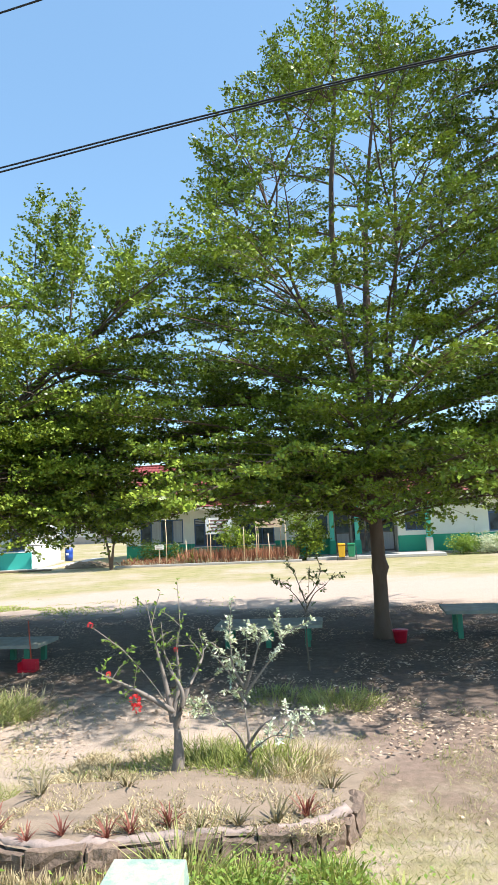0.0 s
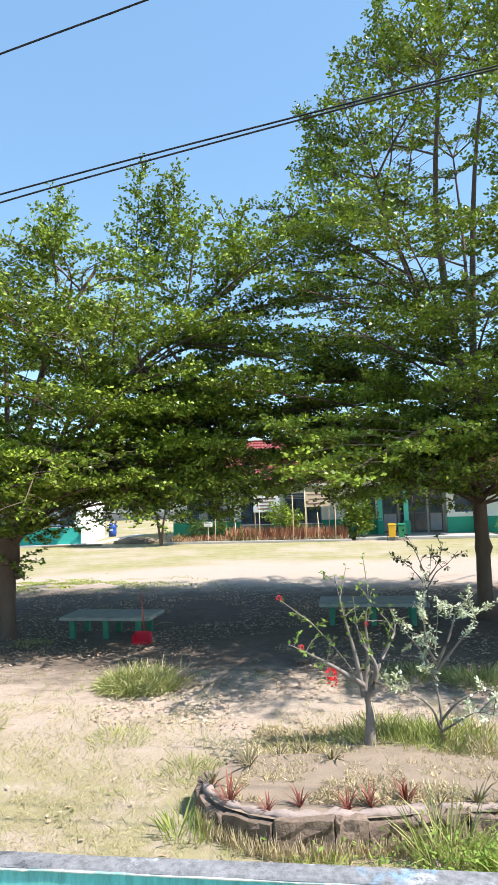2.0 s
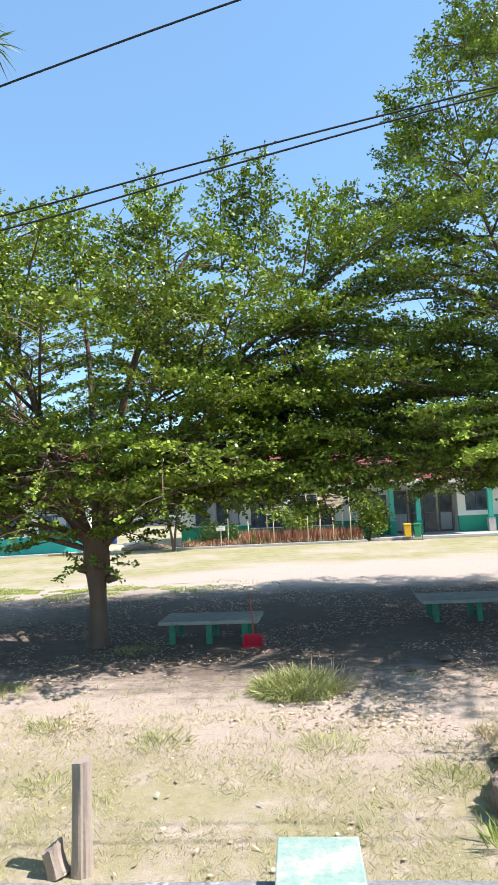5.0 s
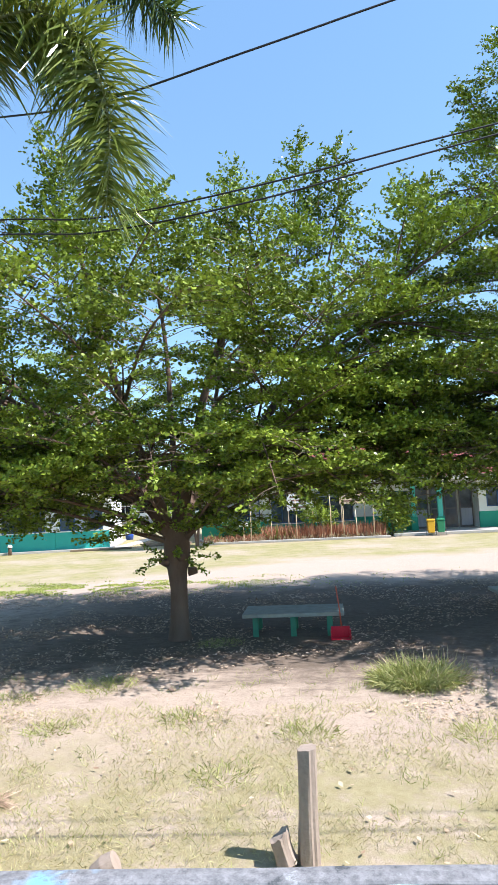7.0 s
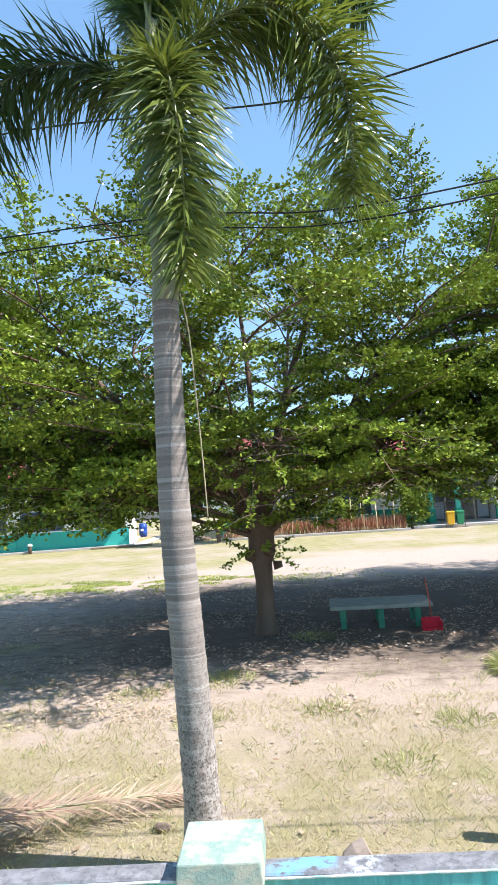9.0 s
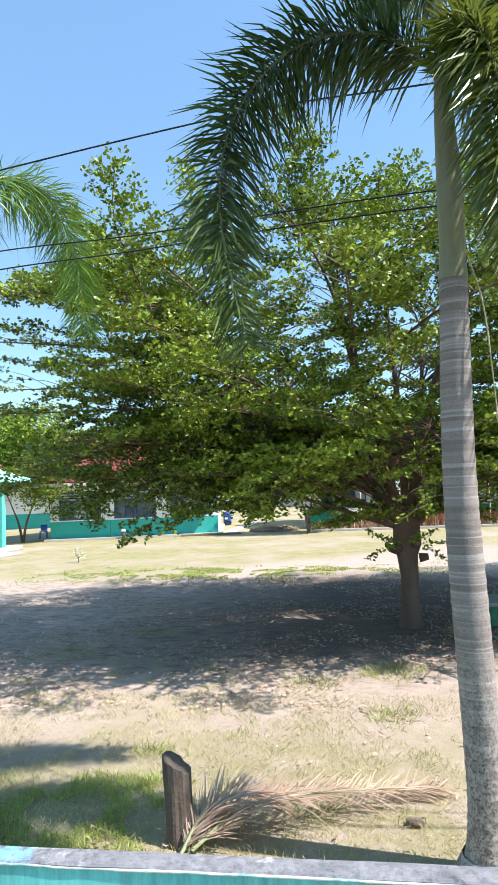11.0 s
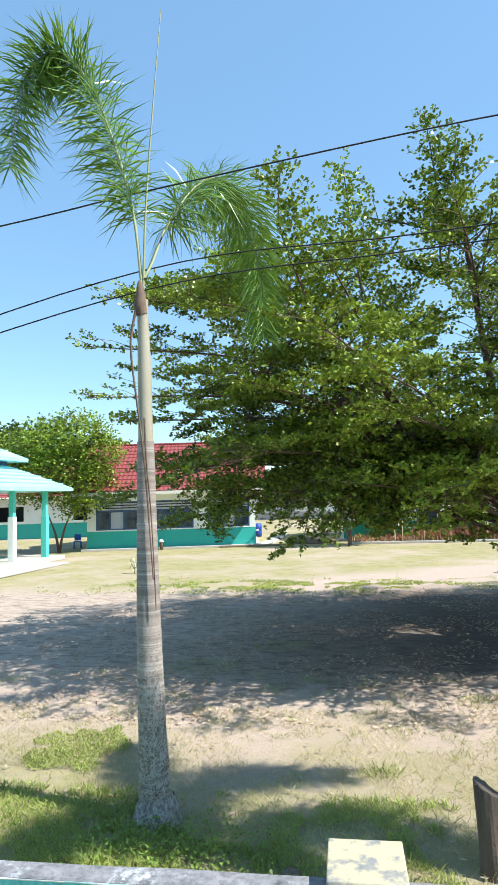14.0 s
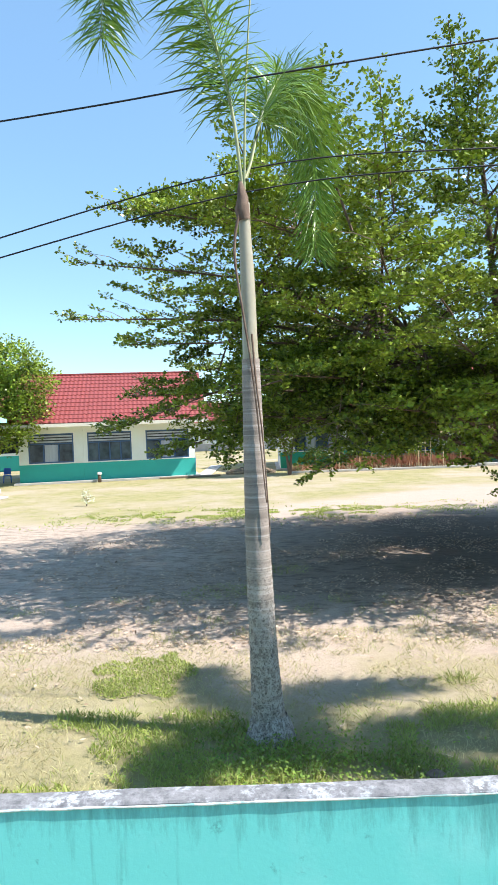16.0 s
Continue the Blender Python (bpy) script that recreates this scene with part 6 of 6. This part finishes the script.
# ---- in front of the school ----
plantbed = thing("planting_strip", pose(-11.0, 35.6, 0), "dry planting strip with brown stalks along the school wall", "flower bed")
box_part("bed_soil", (0, 0, 0, 10.4, 1.9, 0.10), M_SOIL, plantbed, 0.03)
box_part("kerb", (-0.1, -0.12, 0, 10.5, -0.01, 0.13), M_CEMENT, plantbed, 0.02)


def stalks(name, x0, x1, y0, y1, n, h, mat, label, seed, w=0.03, lean=0.16):
    rg = np.random.default_rng(seed)
    P = np.stack([rg.uniform(x0, x1, n), rg.uniform(y0, y1, n), np.full(n, 0.08)], axis=1)
    D = np.stack([rg.normal(scale=lean, size=n), rg.normal(scale=lean, size=n), np.ones(n)], axis=1)
    ob = piece(name, strips_mesh(name, P, D, unit(rg, n, 0.2), h * rg.uniform(0.5, 1.15, n), w * rg.uniform(0.6, 1.4, n), 0.15 * rg.uniform(0, 1, n), mat))
    return tagged(ob, label, "plants", kind="stuff")


M_RUST_STALK = leaf("rusty_stalk", (0.26, 0.10, 0.06), (0.42, 0.22, 0.13), 0.8, 0.15, (0.4, 0.15, 0.06), 1.0)
stalks("dry_stalks", -7.5, -0.7, 35.8, 37.3, 2600, 0.95, M_RUST_STALK, "rust-brown dry stalks in the planting strip", 1)
stalks("dry_stalks", -10.9, -7.0, 35.8, 37.2, 900, 0.5, M_RUST_STALK, "low reddish stalks in the planting strip", 2, 0.035, 0.4)
stalks("dry_straw", -10.9, -0.7, 35.7, 37.0, 1600, 0.38, M_STRAW, "pale straw along the front of the planting strip", 3, 0.03, 0.4)
for k, (x, y, h, r) in enumerate(((-6.7, 36.3, 1.25, 0.5), (-5.9, 36.5, 1.1, 0.45), (-10.2, 36.4, 0.8, 0.3), (-8.9, 36.6, 0.8, 0.35))):
    tussock("agave_clump", x, y, r, h, 90, 70 + k, "clump of long stiff green leaves by the school wall", M_FRESH_LEAF if k != 3 else M_RUST_STALK, 0.08, 0.9, 0.06, 0.4)
bushy_tree("round_shrub", -0.25, 36.6, ((0, 0, 0.8),), ((0, 0, 0.9, 0.8, 0.7), (0.2, 0, 1.8, 0.75, 0.65), (-0.5, 0.1, 2.1, 0.6, 0.5), (0.6, 0, 1.1, 0.6, 0.6)), 91, "dense yellow-green shrub beside the school porch", 0.55, 0.12, M_LEAF, "shrub", r=0.05)
bushy_tree("round_shrub", -9.4, 36.9, ((0, 0, 0.8),), ((0, 0, 0.8, 0.7, 0.55), (1.2, 0, 0.7, 0.6, 0.5)), 92, "low dark shrub in front of the school wall", 0.5, 0.11, M_LEAF_DARK, "shrub", r=0.04)
bushy_tree("round_shrub", -4.6, 36.9, ((0, 0, 0.9),), ((0, 0, 1.5, 0.8, 0.6), (0.8, 0, 1.1, 0.6, 0.5)), 93, "leafy green shrub in front of the school windows", 0.5, 0.12, M_LEAF, "shrub", r=0.05)
for k in range(5):
    bushy_tree("hedge_shrub", 8.4 + 1.25 * k, 36.9, ((0, 0, 0.4),), ((0, 0, 0.55, 0.75, 0.45), (0.4, 0, 0.5, 0.6, 0.4)), 95 + k, "low pale-flecked hedge shrub by the school wall", 0.6, 0.10, M_PALE_LEAF if k % 2 else M_FRESH_LEAF, "shrub", r=0.04)
for k, (x, y, h) in enumerate(((-8.15, 35.75, 2.9), (-5.6, 35.75, 2.6), (-3.7, 35.7, 3.2), (-3.0, 35.8, 3.0), (-1.35, 35.75, 2.9), (-7.0, 35.8, 1.4), (-2.3, 35.8, 1.6))):
    ob = piece("bamboo_pole", Tubes().add([(0, 0, 0), (0.02, 0, h * 0.5), (-0.02, 0, h)], 0.028, 0.022, 7, cap=True).mesh("bamboo_pole", M_SIGN_TAN), None, pose(x, y, 0))
    tagged(ob, "thin upright bamboo pole at the front of the planting strip", "pole", "bamboo poles")


def board(name, x, y, z0, w, h, mat, label, posts, lines):
    ob = thing(name, pose(x, y, 0), label, "sign")
    box_part("panel", (-w / 2, -0.02, z0, w / 2, 0.02, z0 + h), mat, ob, 0.006)
    for p in posts:
        box_part("post", (p - 0.025, 0.022, 0, p + 0.025, 0.06, z0 + h), M_SIGN_TAN, ob)
    for k in range(lines):
        zz = z0 + h * (0.78 - 0.62 * k / max(1, lines - 1) if lines > 1 else 0.45)
        box_part("text_bar", (-w * (0.38 - 0.05 * (k % 2)), -0.026, zz, w * (0.36 - 0.08 * (k % 3)), -0.021, zz + h * 0.09), M_SIGN_INK, ob)
    return ob


board("sign_board", -5.35, 37.2, 1.65, 1.55, 0.95, M_SIGN_WHITE, "white notice board with faded lines in front of the school", (-0.7, 0.7), 4)
board("sign_board", -2.35, 36.9, 1.9, 1.5, 0.85, M_SIGN_TAN, "tan faded sign board on posts in front of the school", (-0.65, 0.65), 3)
board("small_sign", -8.55, 35.7, 0.95, 0.5, 0.24, M_SIGN_WHITE, "small white sign on a thin post in the planting strip", (0.0,), 2)

rack = thing("bin_rack", pose(1.7, 35.7, 0), "pair of yellow and green waste bins on a steel rack", "waste bin")
for k, (dx, mat) in enumerate(((0.0, M_YELLOW_BIN), (0.52, M_GREEN_BIN))):
    bm = box(bmesh.new(), dx - 0.2, -0.17, 0.16, dx + 0.2, 0.17, 0.78, 0.03)
    for v in bm.verts:
        f = 0.82 + 0.18 * (v.co.z - 0.16) / 0.62
        v.co.x, v.co.y = dx + (v.co.x - dx) * f, v.co.y * f
    b_ob = part("bin", bm, mat, rack, "yellow plastic bin" if k == 0 else "green plastic bin")
    bm = box(bmesh.new(), dx - 0.22, -0.19, 0.785, dx + 0.22, 0.19, 0.90, 0.05)
    part("lid", bm, mat, b_ob)
bm = bmesh.new()
for dx in (-0.26, 0.26, 0.78):
    box(bm, dx - 0.015, -0.015, 0.0, dx + 0.015, 0.015, 0.72)
box(bm, -0.245, -0.012, 0.70, 0.245, 0.012, 0.725), box(bm, 0.275, -0.012, 0.70, 0.765, 0.012, 0.725)
box(bm, -0.3, -0.3, 0.0, 0.82, -0.27, 0.03)
part("rack_frame", bm, M_STEEL, rack)
drum = thing("plastic_drum", pose(-17.5, 44.2, 0.0), "blue plastic drum with a white patch standing on paving", "drum")
piece("body", Tubes().add([(0, 0, 0), (0, 0, 0.02), (0, 0, 0.25), (0, 0, 0.3), (0, 0, 0.35), (0, 0, 0.6), (0, 0, 0.65), (0, 0, 0.7), (0, 0, 0.9), (0, 0, 0.94)], 0, 0, 18, [0.2, 0.26, 0.28, 0.30, 0.28, 0.28, 0.30, 0.28, 0.26, 0.2], cap=True).mesh("body", M_BLUE_DRUM), drum)
box_part("label_patch", (-0.11, -0.31, 0.42, 0.11, -0.285, 0.56), M_SIGN_WHITE, drum)
path = box_part("path", (-16.3, 36.4, 0, -15.5, 46.0, 0.045), M_CEMENT, None, 0.01)
tagged(path, "pale concrete path between two school buildings", "path", kind="structure")
bm = bmesh.new()
bmesh.ops.create_icosphere(bm, subdivisions=4, radius=1.0)
for v in bm.verts:
    v.co = Vector((v.co.x * 1.5, v.co.y * 0.7, v.co.z * 0.32)) + 0.12 * noise.noise_vector(v.co * 4) + 0.05 * noise.noise_vector(v.co * 13)
heap = part("earth_mound", bm, M_SOIL)
heap.matrix_basis = pose(-13.2, 36.9, 0.0)
tagged(heap, "low dark mound of soil and leaves between school buildings", "mound")
drain = box_part("drain_edge", (0, 0, 0, 3.4, 0.35, 0.10), M_SOIL, None, 0.02)
drain.matrix_basis = pose(-18.2, 34.75, 0, 0, 0, A_ANGLE)
tagged(drain, "dark weathered drain edge at the foot of the school wall", "drain", kind="structure")
valve = thing("water_pipe", pose(-21.4, 34.2, 0), "short rusty standpipe at the foot of the school wall", "pipe")
piece("pipe", Tubes().add([(0, 0, 0), (0, 0, 0.3), (0, 0, 0.42)], 0, 0, 10, [0.10, 0.09, 0.09], cap=True).mesh("pipe", M_SHEATH), valve)
piece("cap", Tubes().add([(0, 0, 0.42), (0, 0, 0.46), (0, 0, 0.56)], 0, 0, 10, [0.13, 0.14, 0.09], cap=True).mesh("cap", M_SIGN_WHITE), valve)
leafy_shrub("tiny_plant", -18.95, 23.1, 0.0, [[(0, 0, 0), (0.02, 0, 0.2), (0.0, 0, 0.45), (0.1, 0, 0.62)], [(0, 0, 0.15), (0.15, 0, 0.3), (0.3, 0, 0.35)], [(0, 0, 0.15), (-0.1, 0, 0.35), (-0.15, 0, 0.5)]], "tiny pale seedling beside a stone on the lawn", M_PALE_LEAF, 0.12, 0.4, 15, M_TWIG, 4, 0.2, 0.02)


# ---- blue chair by the office ----
M_BLUE_CHAIR = surface("blue_chair_plastic", (0.02, 0.13, 0.55), (0.02, 0.09, 0.38), 0.4, 5, 30, 0.4, 0.0)
chair = thing("plastic_chair", pose(-27.4, 36.4, 0.0, 0, 0, 20), "blue plastic chair standing between two school buildings", "chair")
box_part("seat", (-0.22, -0.22, 0.41, 0.22, 0.2, 0.45), M_BLUE_CHAIR, chair, 0.012)
box_part("backrest", (-0.2, 0.2, 0.47, 0.2, 0.235, 0.85), M_BLUE_CHAIR, chair, 0.012)
for lx in (-0.19, 0.19):
    for ly in (-0.19, 0.19):
        piece("leg", Tubes().add([(lx * 1.12, ly * 1.12, 0), (lx, ly, 0.41)], 0.022, 0.026, 8, cap=True).mesh("leg", M_BLUE_CHAIR), chair)
